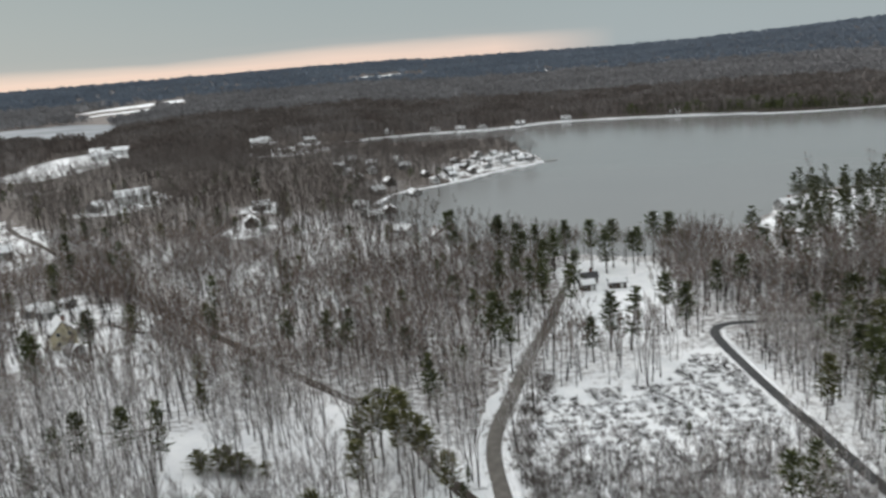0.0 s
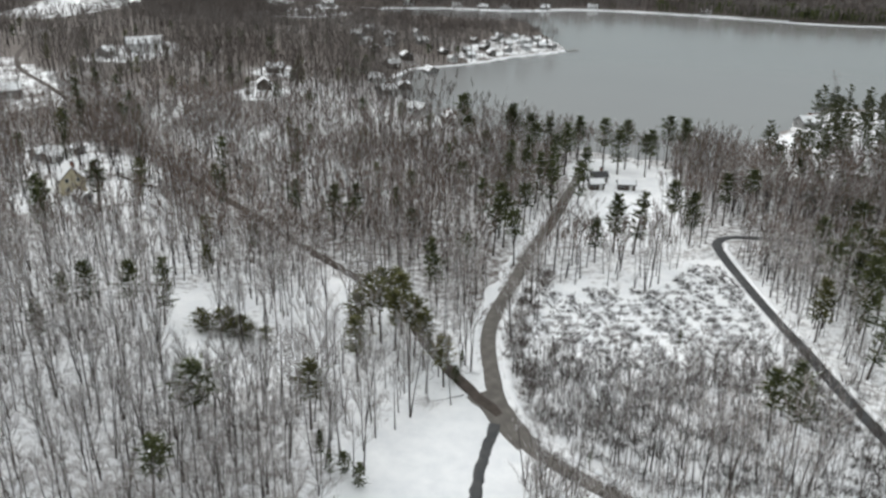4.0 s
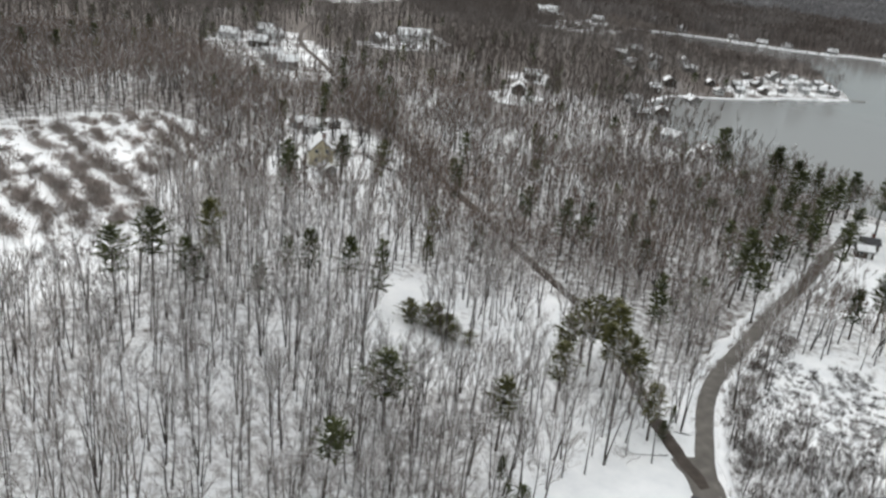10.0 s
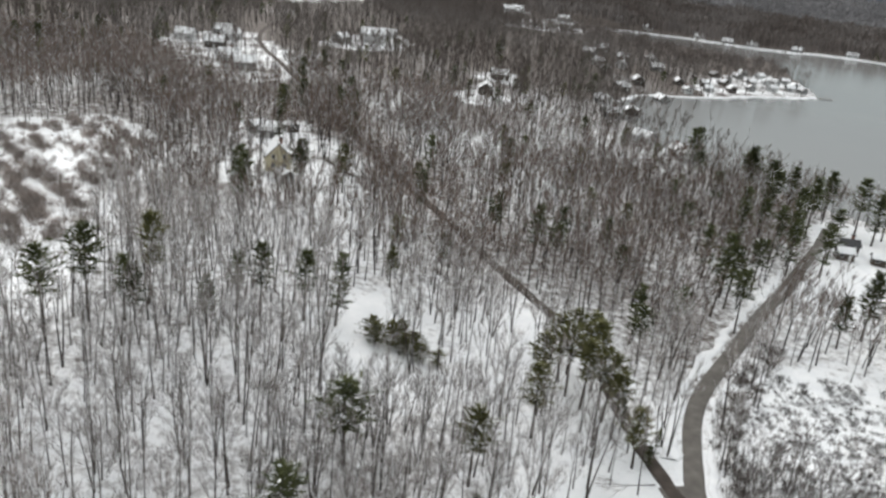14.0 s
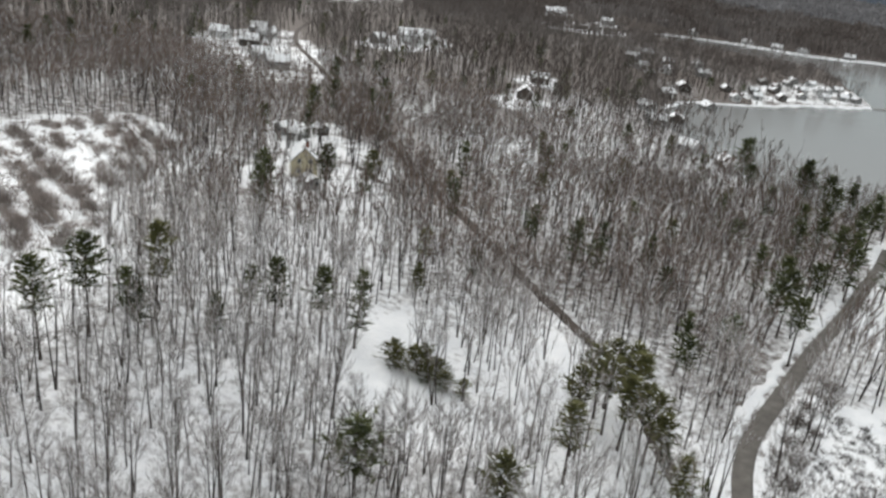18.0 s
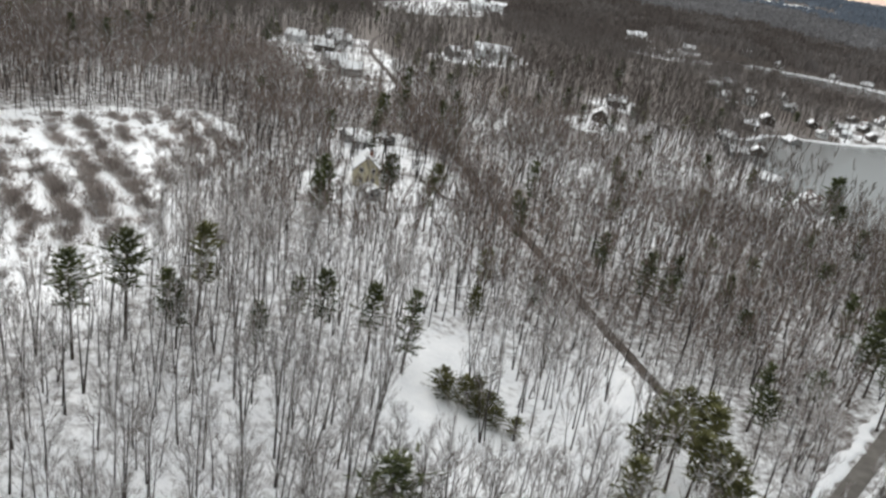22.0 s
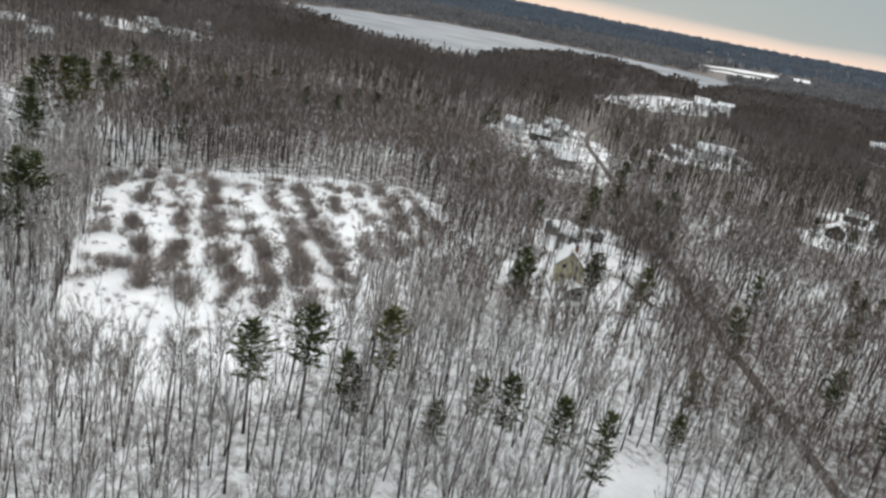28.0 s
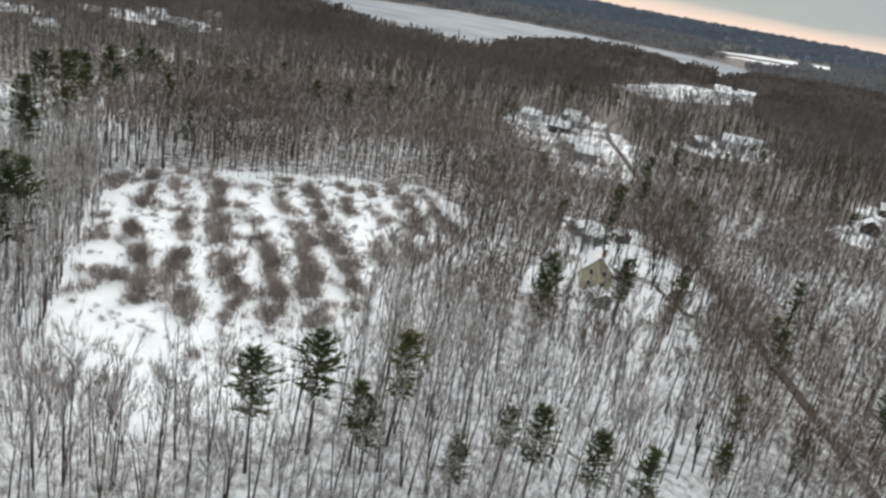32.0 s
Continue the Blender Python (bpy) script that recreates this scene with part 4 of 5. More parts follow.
TUFTS = [tuft(k, 16, 2.2) for k in range(8)]
FINE_TUFTS = [tuft(20 + k, 21, 0.98) for k in range(8)]
# beyond 1400 m thin haze is painted in as paler, greyer crowns
FAINT_HAZE_TWIG = material("faint_haze_far_canopy", [(0.215, 0.207, 0.214), (0.305, 0.296, 0.303)], 0.006, 0.95, 0.0, island=0.4)
for step_, near_, far_, forms, mt in ((13.2, 672, 1400, FINE_TUFTS, FAR_TWIG), (22.0, 1400, 2500, TUFTS, FAINT_HAZE_TWIG)):
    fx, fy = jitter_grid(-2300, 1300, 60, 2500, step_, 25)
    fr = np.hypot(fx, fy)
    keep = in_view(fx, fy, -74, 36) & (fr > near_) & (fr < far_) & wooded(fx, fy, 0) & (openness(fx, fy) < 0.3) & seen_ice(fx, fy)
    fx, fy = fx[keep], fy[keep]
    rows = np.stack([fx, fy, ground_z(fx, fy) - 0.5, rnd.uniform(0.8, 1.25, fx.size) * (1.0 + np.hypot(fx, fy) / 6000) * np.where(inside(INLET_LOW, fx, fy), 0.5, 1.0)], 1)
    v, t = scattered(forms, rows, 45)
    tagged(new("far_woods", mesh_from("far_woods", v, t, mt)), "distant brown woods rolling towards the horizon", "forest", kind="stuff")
# dark evergreens along the far shore
ex, ey = jitter_grid(150, 760, 780, 960, 9.0, 27)
d_ = line_dist([(150, 908), (257, 872), (353, 819), (435, 804), (700, 765)], ex, ey)
k = (d_ < 34) & (d_ > 4) & wooded(ex, ey) & (rnd.uniform(size=ex.size) < smooth((ex - 120) / 220))
rows = np.stack([ex[k], ey[k], ground_z(ex[k], ey[k]), rnd.uniform(0.7, 1.2, k.sum())], 1)
v, t = scattered(FINE_TUFTS, rows, 47)
tagged(new("far_evergreens", mesh_from("far_evergreens", v, t, NEEDLE)), "dark evergreens along the far shore", "forest", kind="stuff")
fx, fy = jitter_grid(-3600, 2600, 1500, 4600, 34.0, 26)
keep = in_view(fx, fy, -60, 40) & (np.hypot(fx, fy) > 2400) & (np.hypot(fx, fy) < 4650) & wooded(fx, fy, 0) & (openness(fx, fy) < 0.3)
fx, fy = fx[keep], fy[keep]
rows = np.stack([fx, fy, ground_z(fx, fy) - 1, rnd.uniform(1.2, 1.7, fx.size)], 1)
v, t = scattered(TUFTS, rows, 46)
# aerial haze over the hills is put into the crown colour as blue-grey
HAZE_TWIG = material("haze_tinted_canopy", [(0.145, 0.172, 0.215), (0.190, 0.220, 0.265)], 0.004, 0.95, 0.0, island=0.3)
tagged(new("far_woods", mesh_from("far_woods", v, t, HAZE_TWIG)), "far wooded hills along the horizon, tinted blue-grey for haze", "forest", kind="stuff")


# pines
def pine(seed, h, bare, width, whorls=11, arms=5, tufts=5, blade=0.125):
    """Trunk, needles and snow of a white pine: upswept boughs in uneven tiers on a tall bare trunk."""
    r = np.random.RandomState(seed)
    tk, nd, sn = ([], []), ([], []), ([], [])
    lean = r.normal(0, 0.3, 2)
    at_ = lambda f: np.array([lean[0] * f, lean[1] * f, h * f])  # noqa: E731
    for k in range(5):
        cone(*tk, at_(k / 5) - (0, 0, 0.4 if k == 0 else 0), at_((k + 1) / 5), 0.22 * (1.1 - k / 5), max(0.22 * (1.1 - (k + 1) / 5), 0.02), 6)
    for k in range(3):                                            # dead stubs below the crown
        az, f = r.uniform(0, 6.28), bare * r.uniform(0.45, 0.95)
        cone(*tk, at_(f), at_(f) + np.array([math.cos(az), math.sin(az), r.uniform(-0.1, 0.3)]) * r.uniform(0.8, 1.8), 0.05, 0.0, 3)
    for k in range(whorls):
        g = (k + r.uniform(0, 0.7)) / whorls
        f = min(bare + (1 - bare) * g, 0.985)
        reach = width * (0.55 + 1.6 * g if g < 0.28 else (1.0 - g) ** 0.75 * 1.28) * r.uniform(0.72, 1.2) + 0.3
        for j in range(arms):
            if r.uniform() < 0.12:
                continue
            az = 6.283 * (j + r.uniform(-0.35, 0.35)) / arms + k * 1.3
            ln = reach * r.uniform(0.5, 1.25)
            d = np.array([math.cos(az), math.sin(az), r.uniform(-0.15, 0.18) + 0.75 * g]) * ln
            p = at_(f)
            cone(*tk, p, p + d, 0.045, 0.0, 3)
            for q in range(tufts):
                s = 0.22 + 0.80 * (q + r.uniform(0, 1)) / tufts
                c = p + d * s + r.normal(0, 0.16, 3)
                for _ in range(7):
                    e = r.normal(0, 1, 3) * (0.40, 0.40, 0.16) + d / ln * 0.45 + (0, 0, 0.16)
                    sliver(*nd, c - e * 0.35, e * 1.25, blade, r)
                if r.uniform() < 0.28 * (1.15 - g):
                    # a flat pad of snow along the bough
                    b, w_, l_ = len(sn[0]), r.uniform(0.10, 0.20), r.uniform(0.3, 0.62)
                    ux, uy = d[0] / ln, d[1] / ln
                    for a in range(6):
                        cx, cy = l_ * math.cos(a * 1.0472), w_ * math.sin(a * 1.0472)
                        sn[0].append(c + (cx * ux - cy * uy, cx * uy + cy * ux, 0.10 + cx * d[2] / ln + r.uniform(-0.04, 0.04)))
                    sn[0].append(c + (0, 0, 0.24))
                    sn[1].extend([(b + a, b + (a + 1) % 6, b + 6) for a in range(6)])
    return [(np.array(v), np.array(t)) for v, t in (tk, nd, sn)]


PINE_FORMS = [pine(400, 17, 0.45, 2.3, 12, 5, 5), pine(401, 18, 0.55, 2.5, 10, 6, 5), pine(402, 16, 0.35, 2.2, 14, 5, 5), pine(403, 17, 0.50, 3.0, 10, 6, 5), pine(404, 15, 0.28, 2.1, 14, 5, 4), pine(405, 14, 0.10, 5.5, 11, 7, 6, 0.24)]
pine_models = []
for k, (a, b, c) in enumerate(PINE_FORMS):
    pine_models.append((mesh_from("trunk", *a, PINE_BARK, True), mesh_from("crown", *b, NEEDLE), mesh_from("snow_load", *c, SNOW), mesh_from("crown", *b, NEEDLE_WARM)))
prnd = random.Random(11)


def set_pine(x, y, h, form=None, warm=False, group="pines in the woods", label="", wide=1.0):
    k = prnd.randrange(5) if form is None else form
    s = h / (17, 18, 16, 17, 15, 14)[k]
    t = thing("pine_tree", pose(x, y, gz(x, y), prnd.gauss(0, 1.5), prnd.gauss(0, 1.5), prnd.uniform(0, 360)),
              label or ("yellow-green pine with a full crown among bare trees" if warm else "dark green pine with snow clumps on its boughs"), "pine", group)
    t.scale = (s * wide, s * wide, s)
    a, b, c, w = pine_models[k]
    part_mesh("trunk", a, t)
    tagged(part_mesh("crown", w if warm else b, t), kind="stuff")
    tagged(part_mesh("snow_load", c, t, "white snow clumps"), kind="stuff")


for x, y, h in ROW_PINES:
    set_pine(x, y, h, 0 if x == -88.5 else None, warm=(x == -88.5), group="row of pines below the field", wide=1.25)
for k, (x, y, h) in enumerate(MID_PINES):
    set_pine(x, y, h * 1.08, 3 if x == -41.2 else (3, 1, 0)[k % 3], warm=x > -20 or (prnd.random() < 0.25 and x > -30), wide=1.9 if x == -41.2 else 1.5)
for block, tall in ((WEST_PINES, 1.0), (HOUSE_PINES, 1.0), (NORTH_PINES, 1.15), (NORTHWEST_PINES, 1.25), (EAST_PINES, 1.1)):
    for x, y, h in block:
        set_pine(x, y, h * tall, warm=prnd.random() < 0.12, wide=1.25)
for x, y, h in SHORE_PINES + YARD_PINES:
    set_pine(x, y, h, group="pines by the lake", wide=1.3)
for x, y, h, f in ((-19, 104, 5.5, 4), (-14.5, 103, 4.2, 5), (-17, 106, 4.0, 5), (21.5, 109, 3.2, 4), (46, 150, 4.5, 4), (-21, 108, 6, 2), (-1.6, 137.5, 5.0, 4), (1.2, 139.0, 4.4, 4), (-4.8, 142.5, 6.0, 2), (-1.4, 144.0, 5.0, 4), (0.2, 134.6, 3.6, 5)):
    set_pine(x, y, h, f, group="young evergreens by the clearings", label="small dark evergreen at the edge of a snowy clearing")
# lone evergreens scattered through the bare woods
wx_, wy_ = jitter_grid(-330, 30, 190, 540, 19.0, 58)
d_ = np.random.RandomState(59).uniform(size=wx_.size)
k = wooded(wx_, wy_, 3) & (openness(wx_, wy_, 3.0) < 0.2) & in_view(wx_, wy_, -62, 8) & (line_dist(ORCHARD, wx_, wy_, True) > 8)
k &= ~before(VILLAGE, wx_, wy_, 40) & ~before(HILL_YARD, wx_, wy_, 30) & ~before(HOUSE_YARD, wx_, wy_, 20) & (d_ < np.where(wy_ > 330, 0.62, np.where(wx_ > -62, 0.5, 0.30)))
for x, y in zip(wx_[k], wy_[k]):
    set_pine(x, y, prnd.uniform(9, 13.5), warm=prnd.random() < 0.3, group="evergreens scattered in the bare woods", label="olive-green pine standing among leafless trees", wide=1.3)
# the dark pine point across the cove, and the dark edge of the wood in the east
GROVE_SETS = [pine(420 + k_, 17, 0.22, 4.2, 9, 5, 4, 0.25) for k_ in range(5)]
GROVE_FORMS = [merged(p) for p in GROVE_SETS]
GROVE_MARKS = [np.concatenate([np.full(len(q[1]), m_) for q, m_ in zip(p, (1, 0, 2))]) for p in GROVE_SETS]
px, py = jitter_grid(105, 270, 275, 410, 8.4, 51)
k = inside(POINT, px, py) & (line_dist([(126, 320), (158, 366)], px, py) > 7)
ax, ay = px[k], py[k]
px, py = jitter_grid(92, 175, 130, 300, 11.0, 52)
k = (px > 92 + (py - 130) * 0.10) & (line_dist(EAST_ROAD, px, py) > 6) & in_view(px, py, -10, 34) & (np.random.RandomState(53).uniform(size=px.size) < 0.85)
ax, ay = np.concatenate([ax, px[k]]), np.concatenate([ay, py[k]])
rows = np.stack([ax, ay, ground_z(ax, ay), np.random.RandomState(54).uniform(0.58, 0.92, ax.size)], 1)
v, t, w = scattered(GROVE_FORMS, rows, 55, GROVE_MARKS)
tagged(new("pine_grove", mesh_from("pine_grove", v, t, NEEDLE, False, [PINE_BARK, SNOW], w)), "dark snow-flecked pines crowding the lake point and the eastern wood", "forest", kind="stuff")


# brush in the fields and the juniper thicket
def bush(seed, n, r, h, w=0.03):
    q = np.random.RandomState(seed)
    vs, ts = [], []
    for _ in range(n):
        a = np.array([q.normal(0, r * 0.35), q.normal(0, r * 0.35), 0.0])
        d = np.array([q.normal(0, r * 0.35), q.normal(0, r * 0.35), q.uniform(0.4, 1.0) * h])
        sliver(vs, ts, a, d, w, q)
        sliver(vs, ts, a + d * 0.5, d * 0.4 + q.normal(0, 0.25, 3), w, q)
    return np.array(vs), np.array(ts)


BUSHES = [bush(500 + k, 26, 1.25, 1.1, 0.035) for k in range(6)]
hx, hy = jitter_grid(14, 74, 128, 198, 1.25, 61)
k = inside(SHRUB_FIELD, hx, hy) & (0.6 * wave(hx, hy, 16, 62) + wave(hx * 0.7, hy * 1.2, 5, 63) > -0.30)
rows = np.stack([hx[k], hy[k], ground_z(hx[k], hy[k]), rnd.uniform(0.40, 1.05, k.sum())], 1)
v, t = scattered(BUSHES, rows, 64)
tagged(new("brush", mesh_from("brush", v, t, FIELD_BRUSH)), "low frosted brush scattered over a snowy field", "brush", kind="stuff")
edge_x, edge_y = jitter_grid(4, 34, 122, 190, 1.5, 73)
d_ = line_dist(LODGE_ROAD, edge_x, edge_y)
k = (d_ > 3.4) & (d_ < 8.0) & (edge_x > 9 + 0.28 * np.maximum(edge_y - 150, 0)) & (rnd.uniform(size=edge_x.size) < 0.6)
rows = np.stack([edge_x[k], edge_y[k], ground_z(edge_x[k], edge_y[k]), rnd.uniform(0.9, 2.0, k.sum())], 1)
v, t = scattered(BUSHES, rows, 74)
tagged(new("brush", mesh_from("brush", v, t, BRANCH)), "bare brown bushes along the gravel road", "brush", kind="stuff")
low_x, low_y = jitter_grid(14, 76, 104, 148, 1.7, 75)
k = wooded(low_x, low_y) & ~inside(SHRUB_FIELD, low_x, low_y) & (wave(low_x, low_y, 14, 76) > -0.25) & (line_dist(LODGE_ROAD, low_x, low_y) > 5)
rows = np.stack([low_x[k], low_y[k], ground_z(low_x[k], low_y[k]), rnd.uniform(0.6, 1.5, k.sum())], 1)
v, t = scattered(BUSHES, rows, 77)
tagged(new("brush", mesh_from("brush", v, t, FIELD_BRUSH)), "tangled dark brush under bare saplings beside the field", "brush", kind="stuff")
# overgrown rows in the upper field: each clump of bare bushes stands alone
def clump(seed):
    """Several stools of bare stems grown together, uneven in outline."""
    q = np.random.RandomState(seed)
    sets = []
    for _ in range(q.randint(4, 7)):
        v_, t_ = bush(q.randint(9999), 34, q.uniform(1.2, 1.9), q.uniform(1.3, 2.6), 0.04)
        sets.append((v_ + (q.normal(0, 1.1), q.normal(0, 1.1), 0), t_))
    return merged(sets)


clump_models = [mesh_from("twigs", *clump(520 + k_), BRUSH) for k_ in range(10)]
ox, oy = jitter_grid(-210, -104, 100, 236, 1.7, 67)
k = inside(ORCHARD, ox, oy) & (0.6 * wave(ox, oy, 14, 68) + wave(ox * 1.3, oy * 0.7, 6, 69) > 0.35)
rows = np.stack([ox[k], oy[k], ground_z(ox[k], oy[k]), rnd.uniform(0.35, 0.9, k.sum())], 1)
v, t = scattered(BUSHES, rows, 70)
tagged(new("brush", mesh_from("brush", v, t, BRUSH)), "low tufts of dry brush poking through the snowy field", "brush", kind="stuff")
frnd = random.Random(17)
nu, nv = Vector((0.53, 0.85)), Vector((0.85, -0.53))
row_rnd = [(frnd.uniform(0.45, 1.0), frnd.uniform(0, 6.28), frnd.uniform(0.8, 2.2)) for _ in range(40)]
for i in range(-3, 32):
    full, turn_, sway = row_rnd[i + 3]
    for j in range(-120, 0):
        along = 2.3 * j + frnd.gauss(0, 1.0)
        p = nu * (8.0 * i + 0.7 * sway * math.sin(along / 9.0 + turn_) + frnd.gauss(0, 0.95)) + nv * along
        xa, ya = np.array([p.x]), np.array([p.y])
        if not inside(ORCHARD, xa, ya)[0] or line_dist(ORCHARD, xa, ya, True)[0] < 0.4:
            continue
        deep = p.dot(nv)                                      # open snow nearest the wood, streaks that join, then lone clumps
        thick = 0.24 if deep > -180 else 0.35 + 0.75 * full if deep > -222 else 0.70 * full
        gap = float(wave(p.x, p.y, 17, 66) + 0.7 * wave(p.x, p.y, 41, 72))
        if frnd.random() > thick * min(1.25, max(0.0, 1.0 + (0.55 if -222 < deep < -180 else 0.7) * gap)):
            continue
        s_ = frnd.uniform(0.45, 0.75) if deep > -180 else frnd.uniform(0.75, 1.30)
        t = thing("bush", pose(p.x, p.y, gz(p.x, p.y), 0, 0, -32 + frnd.gauss(0, 25)), "round clump of bare brown bushes in a snowy field", "bush", "bushes in the upper field")
        t.scale = (s_ * frnd.uniform(1.0, 1.7), s_ * frnd.uniform(0.8, 1.1), s_ * frnd.uniform(0.8, 1.45))
        tagged(part_mesh("brushwood", frnd.choice(clump_models), t), kind="stuff")
for x, y, h in ((-50, 147, 4.4), (-47, 148, 4.9), (-44, 146.5, 4.2), (-41, 146, 3.6), (-51.5, 149, 4.0), (-46, 150, 4.6), (-38, 146.2, 3.2), (-43, 148.5, 4.0)):
    set_pine(x, y, h, 5, True, "evergreens in the glade", "low spreading olive-green evergreen in a snowy glade", 1.65)


# ---------------------------------------------------------------- buildings
def prism(bm, w, d, z0, rise, over=0.0, drop=0.0):
    """A gable body: ridge along x."""
    a, b = w / 2 + over, d / 2 + over
    z1 = z0 - drop
    v = [bm.verts.new(p) for p in ((-a, -b, z1), (a, -b, z1), (a, b, z1), (-a, b, z1), (-a, 0, z0 + rise), (a, 0, z0 + rise))]
    for f in ((0, 1, 5, 4), (2, 3, 4, 5), (1, 2, 5), (3, 0, 4), (0, 3, 2, 1)):
        bm.faces.new([v[i] for i in f])
    return bm


def slope(w, d, z0, rise, over, thick, side):
    """One roof slab of a gable, with thickness."""
    bm = bmesh.new()
    k = rise / (d / 2)
    ye = side * (d / 2 + over)
    ze = z0 - over * k
    a = w / 2 + over
    rows_ = [(-a, 0, z0 + rise), (a, 0, z0 + rise), (a, ye, ze), (-a, ye, ze)]
    lo = [bm.verts.new(p) for p in rows_]
    hi = [bm.verts.new((p[0], p[1], p[2] + thick)) for p in rows_]
    fs = [hi, lo[::-1]] + [[lo[i], lo[(i + 1) % 4], hi[(i + 1) % 4], hi[i]] for i in range(4)]
    for f in fs:
        bm.faces.new(f)
    bmesh.ops.recalc_face_normals(bm, faces=bm.faces[:])
    return bm


def house(x, y, turn, w, d, wall_h, rise, wall_mat, label, chimney=True, snow=True, windows=3, name="house", z=None, porch=False, group=""):
    h = thing(name, pose(x, y, gz(x, y) if z is None else z, 0, 0, turn), label, "house" if name == "house" else name.replace("_", " "), group)
    body = bmesh.new()
    box(body, -w / 2, -d / 2, -1.0, w / 2, d / 2, wall_h)
    part("wall", body, wall_mat, h)
    gable = bmesh.new()
    prism(gable, w - 0.02, d, wall_h + 0.01, rise - 0.05)
    part("gable", gable, wall_mat, h)
    for s in (-1, 1):
        rf = part("roof", slope(w, d, wall_h, rise, 0.45, 0.16, s), SHINGLE, h)
        if snow:
            part("roof_snow", slope(w - 0.25, d, wall_h + 0.165, rise, 0.33, 0.20, s), ROOF_SNOW, rf, "thick white snow layer")
    if chimney:
        c = part("chimney", boxed(w * 0.18 - 0.4, 0.3, wall_h + rise * 0.4, w * 0.18 + 0.4, 1.1, wall_h + rise + 1.1), BRICK, h)
        part("cap", boxed(w * 0.18 - 0.5, 0.2, wall_h + rise + 1.1, w * 0.18 + 0.5, 1.2, wall_h + rise + 1.25), SHINGLE, c)
    floors = 2 if wall_h > 4.2 else 1
    for side in (-1, 1):
        for fl in range(floors):
            for k in range(windows):
                cx = -w / 2 + w * (k + 0.5) / windows
                z0 = 0.95 + 2.6 * fl
                if fl == 0 and k == windows // 2 and side == -1:
                    part("door", boxed(cx - 0.5, side * d / 2 - 0.06, 0.05, cx + 0.5, side * d / 2 + 0.04, 2.1), TRIM, h, "white front door")
                    continue
                y0 = side * d / 2
                fr = part("window", boxed(cx - 0.55, y0 - 0.05, z0, cx + 0.55, y0 + 0.05, z0 + 1.3), TRIM, h)
                part("pane", boxed(cx - 0.46, y0 - 0.065, z0 + 0.09, cx + 0.46, y0 + 0.065, z0 + 1.21), GLASS, fr)
    for side in (-1, 1):
        for fl in range(floors):
            for cy in (-d * 0.22, d * 0.22):
                x0, z0 = side * w / 2, 0.95 + 2.6 * fl
                fr = part("window", boxed(x0 - 0.05, cy - 0.5, z0, x0 + 0.05, cy + 0.5, z0 + 1.3), TRIM, h)
                part("pane", boxed(x0 - 0.065, cy - 0.41, z0 + 0.09, x0 + 0.065, cy + 0.41, z0 + 1.21), GLASS, fr)
    if porch:
        p = part("porch", boxed(-w / 2 + 0.4, -d / 2 - 2.2, -0.6, w / 2 - 0.4, -d / 2 - 0.02, 0.25), DOCK, h, "wooden deck under snow")
        part("snow_load", boxed(-w / 2 + 0.45, -d / 2 - 2.15, 0.255, w / 2 - 0.45, -d / 2 - 0.07, 0.40), ROOF_SNOW, p)
    return h


house(-108, 219.5, -57, 8.5, 6.6, 4.3, 3.3, BEIGE, "beige two-storey house with snow on its gable roof among pines", True, True, 3)
house(46.6, 261, 8, 4.6, 3.8, 2.2, 1.1, DARK_WOOD, "small dark cabin with a snowy roof in a clearing", False, True, 2, "cabin", group="cabins in the lakeside clearing")
house(49.0, 270, 8, 5.0, 4.0, 2.3, 1.2, DARK_WOOD, "small dark cabin half hidden by pines", True, False, 2, "cabin", group="cabins in the lakeside clearing")
house(56.8, 262, -4, 5.6, 3.4, 2.1, 1.0, DARK_WOOD, "low dark brown cabin with a snow-covered roof", False, True, 2, "cabin", group="cabins in the lakeside clearing")
house(-183, 480, 30, 13, 9, 5.0, 3.4, WHITE_WALL, "white house with a broad snowy roof on the hill", True, True, 3)
house(-194, 462, 70, 9, 7, 3.0, 2.4, GREY_WALL, "grey house with snowy roof among trees", True, True, 2)
house(-184, 512, 10, 9, 7, 3.0, 2.4, WHITE_WALL, "small white house under a snowy roof", False, True, 2)
for x, y, a, mt, lb in ((-250, 428, 40, GREY_WALL, "grey house with snow on its roof by the road"), (-238, 416, 55, WHITE_WALL, "white house with a snowy roof by the road"),
                        (-228, 385, 20, DARK_WOOD, "dark brown house with snowy roof by the road"), (-205, 358, 50, WHITE_WALL, "white roadside house under snow"), (-190, 346, 40, GREY_WALL, "grey shed with a snowy roof near the road"),
                        (-252, 396, 10, WHITE_WALL, "white house in snow behind the road")):
    house(x, y, a, 9.5, 7.2, 3.2, 2.6, mt, lb, mt is not GREY_WALL, True, 3, group="houses along the far road")
crnd = random.Random(23)
for k, (x, y) in enumerate(((-2, 532), (10, 548), (24, 562), (36, 578), (50, 590), (62, 603), (20, 585), (38, 605), (54, 622), (30, 630), (8, 570), (62, 640), (46, 648), (66, 620), (-8, 556), (22, 604), (48, 616), (70, 606), (14, 620), (34, 652))):
    mt = (WHITE_WALL, GREY_WALL, DARK_WOOD, GREY_WALL)[k % 4]
    house(x, y, crnd.choice((20, 35, 110, 125)), crnd.uniform(5.0, 6.6), 4.6, 2.4, 1.6, mt, {0: "white", 1: "grey", 2: "dark brown", 3: "grey"}[k % 4] + " lakeside cottage under a snowy roof", k % 3 == 0, True, 2, "cottage", group="cottages on the peninsula")
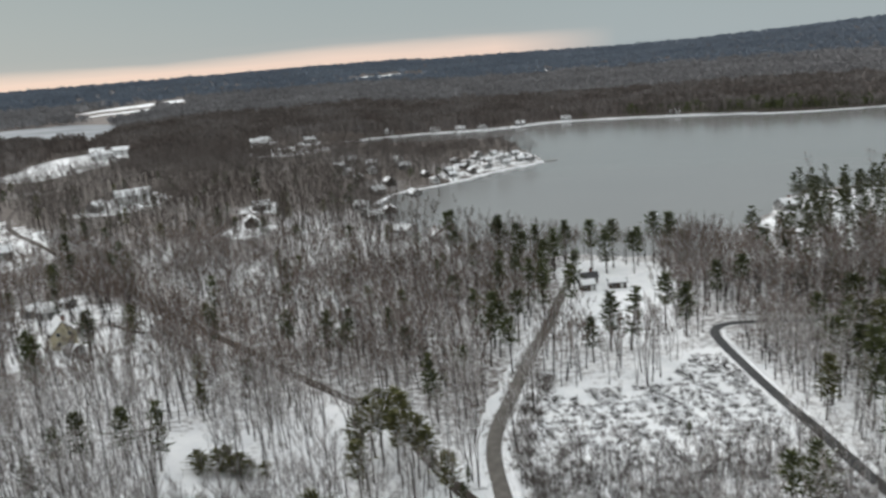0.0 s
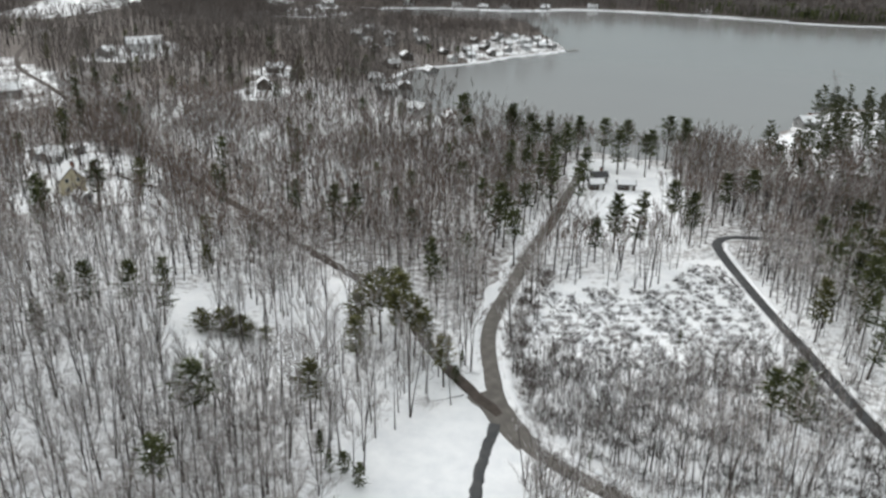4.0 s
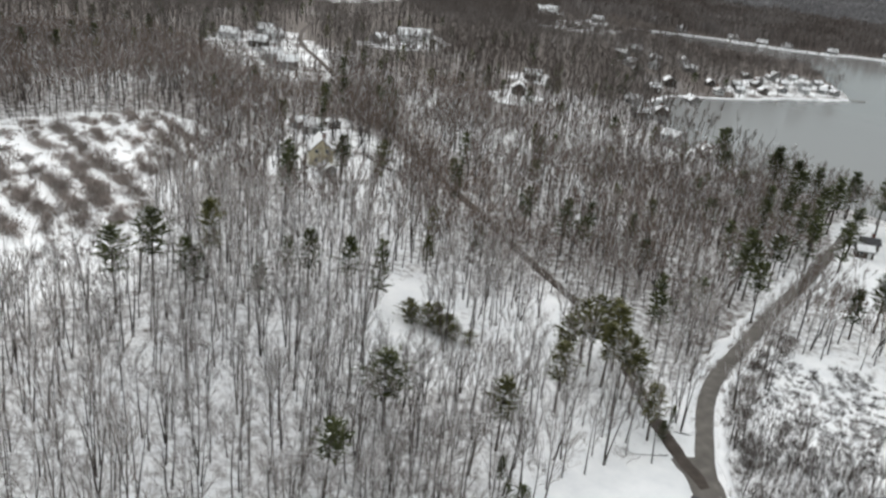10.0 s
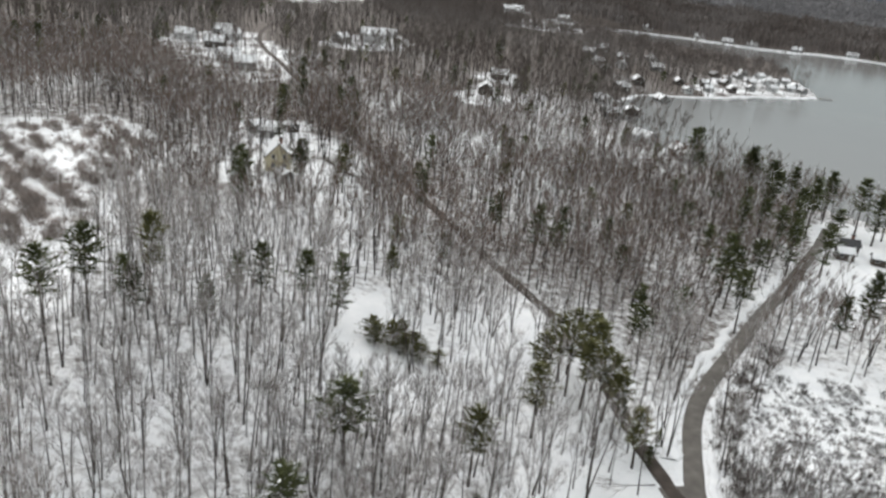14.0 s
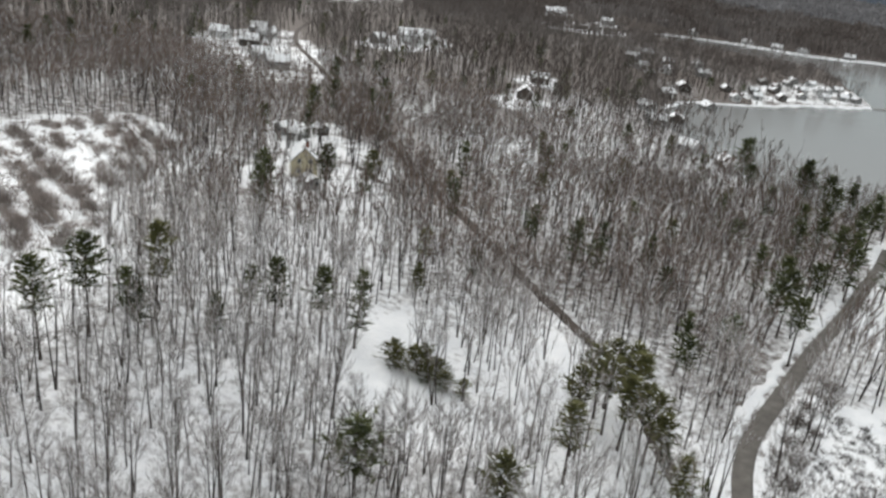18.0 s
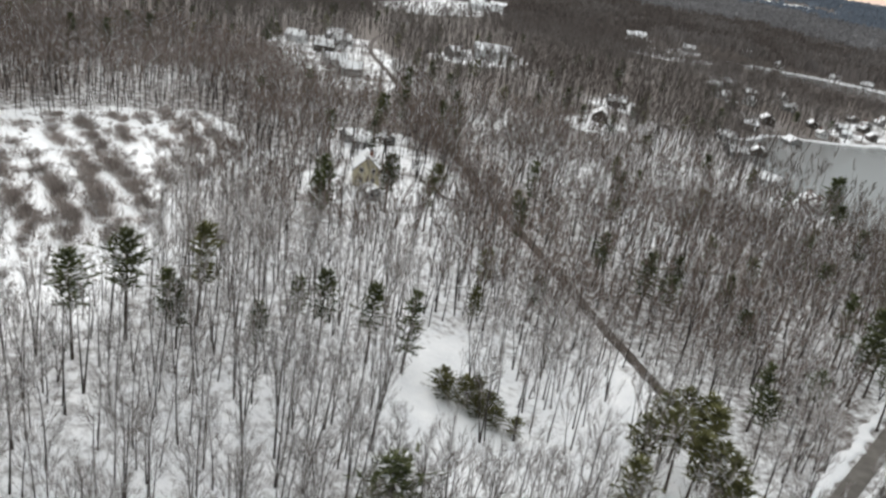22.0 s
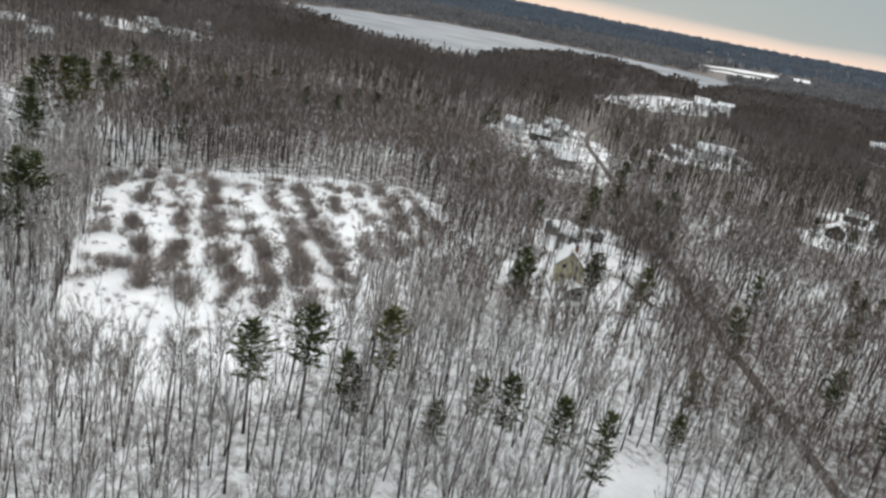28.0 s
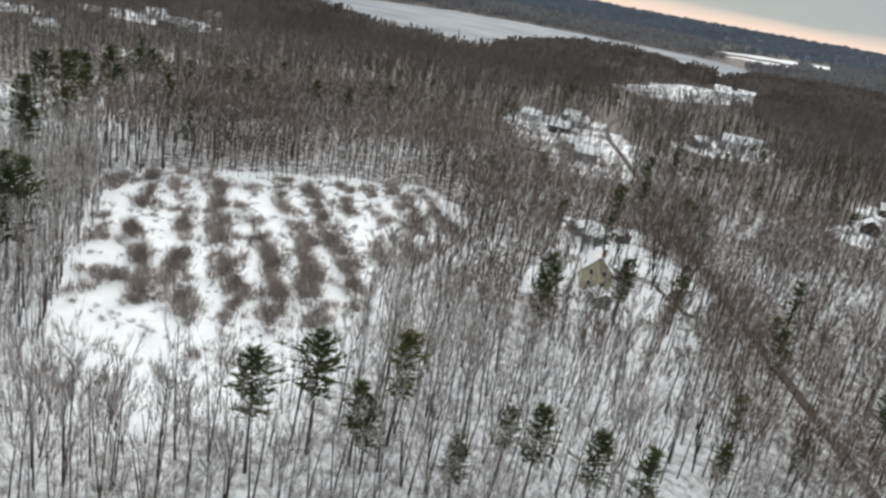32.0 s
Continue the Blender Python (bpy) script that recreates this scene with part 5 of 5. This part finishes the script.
for k, (x, y) in enumerate(((-35, 419), (-17, 376), (-27, 440), (-15, 494), (1, 352), (-90, 385), (158, 366), (126, 320), (-2, 360), (-48, 619), (-60, 567), (-31, 526), (-24, 605), (-43, 450), (-52, 540), (-70, 600), (-46, 580), (-38, 500), (-66, 640), (-30, 650), (-94, 430))):
    mt = (GREY_WALL, WHITE_WALL, DARK_WOOD)[k % 3]
    house(x, y, crnd.uniform(0, 180), 8.5, 6.5, 2.8, 2.2, mt, {0: "grey", 1: "white", 2: "dark"}[k % 3] + " cottage with a snowy roof among shore trees", k % 2 == 0, True, 2, "cottage", group="cottages on the near shore")
for k, (x, y) in enumerate(((-178, 825), (-120, 800), (-172, 840), (-82, 925), (2, 915), (30, 905), (53, 900), (95, 908), (150, 930), (260, 890), (-50, 910))):
    house(x, y, crnd.uniform(-20, 20), 11, 8, 3.4, 2.8, (WHITE_WALL, GREY_WALL)[k % 2], "distant shoreline house with a snowy roof", False, True, 2, group="houses on the far shore")
for x, y, w_ in ((-322, 800, 20), (-318, 838, 16), (-345, 846, 15)):
    house(x, y, 25, w_, 14, 5, 3, WHITE_WALL, "long white farm building with a snowy roof", False, True, 4, "farm_building", group="farm buildings in the far lot")
for k, (x, y) in enumerate(((-532, 402), (-483, 338), (-464, 338), (-500, 300), (-520, 350), (-350, 245), (-430, 240))):
    house(x, y, crnd.uniform(0, 90), 12, 8, 4, 3, (WHITE_WALL, GREY_WALL)[k % 2], "distant house with a snowy roof in a snowy lot", False, True, 2, group="houses beyond the field")

dock = thing("dock", pose(80, 596, 0.0, 0, 0, 20), "short grey wooden dock at the tip of the peninsula", "dock")
for k in range(12):
    part("plank", boxed(k * 0.7, -0.9, 0.55, k * 0.7 + 0.66, 0.9, 0.65), DOCK, dock)
for k in range(4):
    for s in (-1, 1):
        part("post", boxed(0.3 + k * 2.5, s * 0.9 - 0.09, -1.2, 0.5 + k * 2.5, s * 0.9 + 0.09, 0.9), DOCK, dock)

house(-101.0, 210.5, -40, 5.0, 3.6, 2.1, 0.9, GREY_WALL, "small grey garden shed with thin snow on its roof", False, True, 1, "shed")
house(-125.5, 247.5, 20, 5.2, 4.0, 2.3, 1.2, GREY_WALL, "small grey shed under snow behind the beige house", False, True, 1, "shed")
house(-131.5, 251.5, 65, 6.0, 4.2, 2.4, 1.2, GREY_WALL, "low grey shed with a snowy roof behind the beige house", False, True, 2, "shed")
house(-123.0, 258.0, -30, 4.2, 3.4, 2.1, 1.0, DARK_WOOD, "little brown shed with snow on its roof among trees", False, True, 1, "shed")
fallen = thing("fallen_tree", pose(1.5, 129.5, gz(1.5, 129.5) + 0.5, 84, 0, -62), "fallen bare grey tree lying beside the road junction", "tree")
fallen.scale = (0.62, 0.62, 0.62)
for nm, md in zip(("trunk", "branching", "crown"), near_models[2]):
    tagged(part_mesh(nm, md, fallen), kind="" if nm == "trunk" else "stuff")
ribbon("path", [(-101, 236), (-97, 233), (-93, 230), (-88, 228.5)], 1.3, LEAF_ROAD, 0.12, "trodden dark path across a snowy yard", "path", 0.2, 0.02, 14, step=1.0)
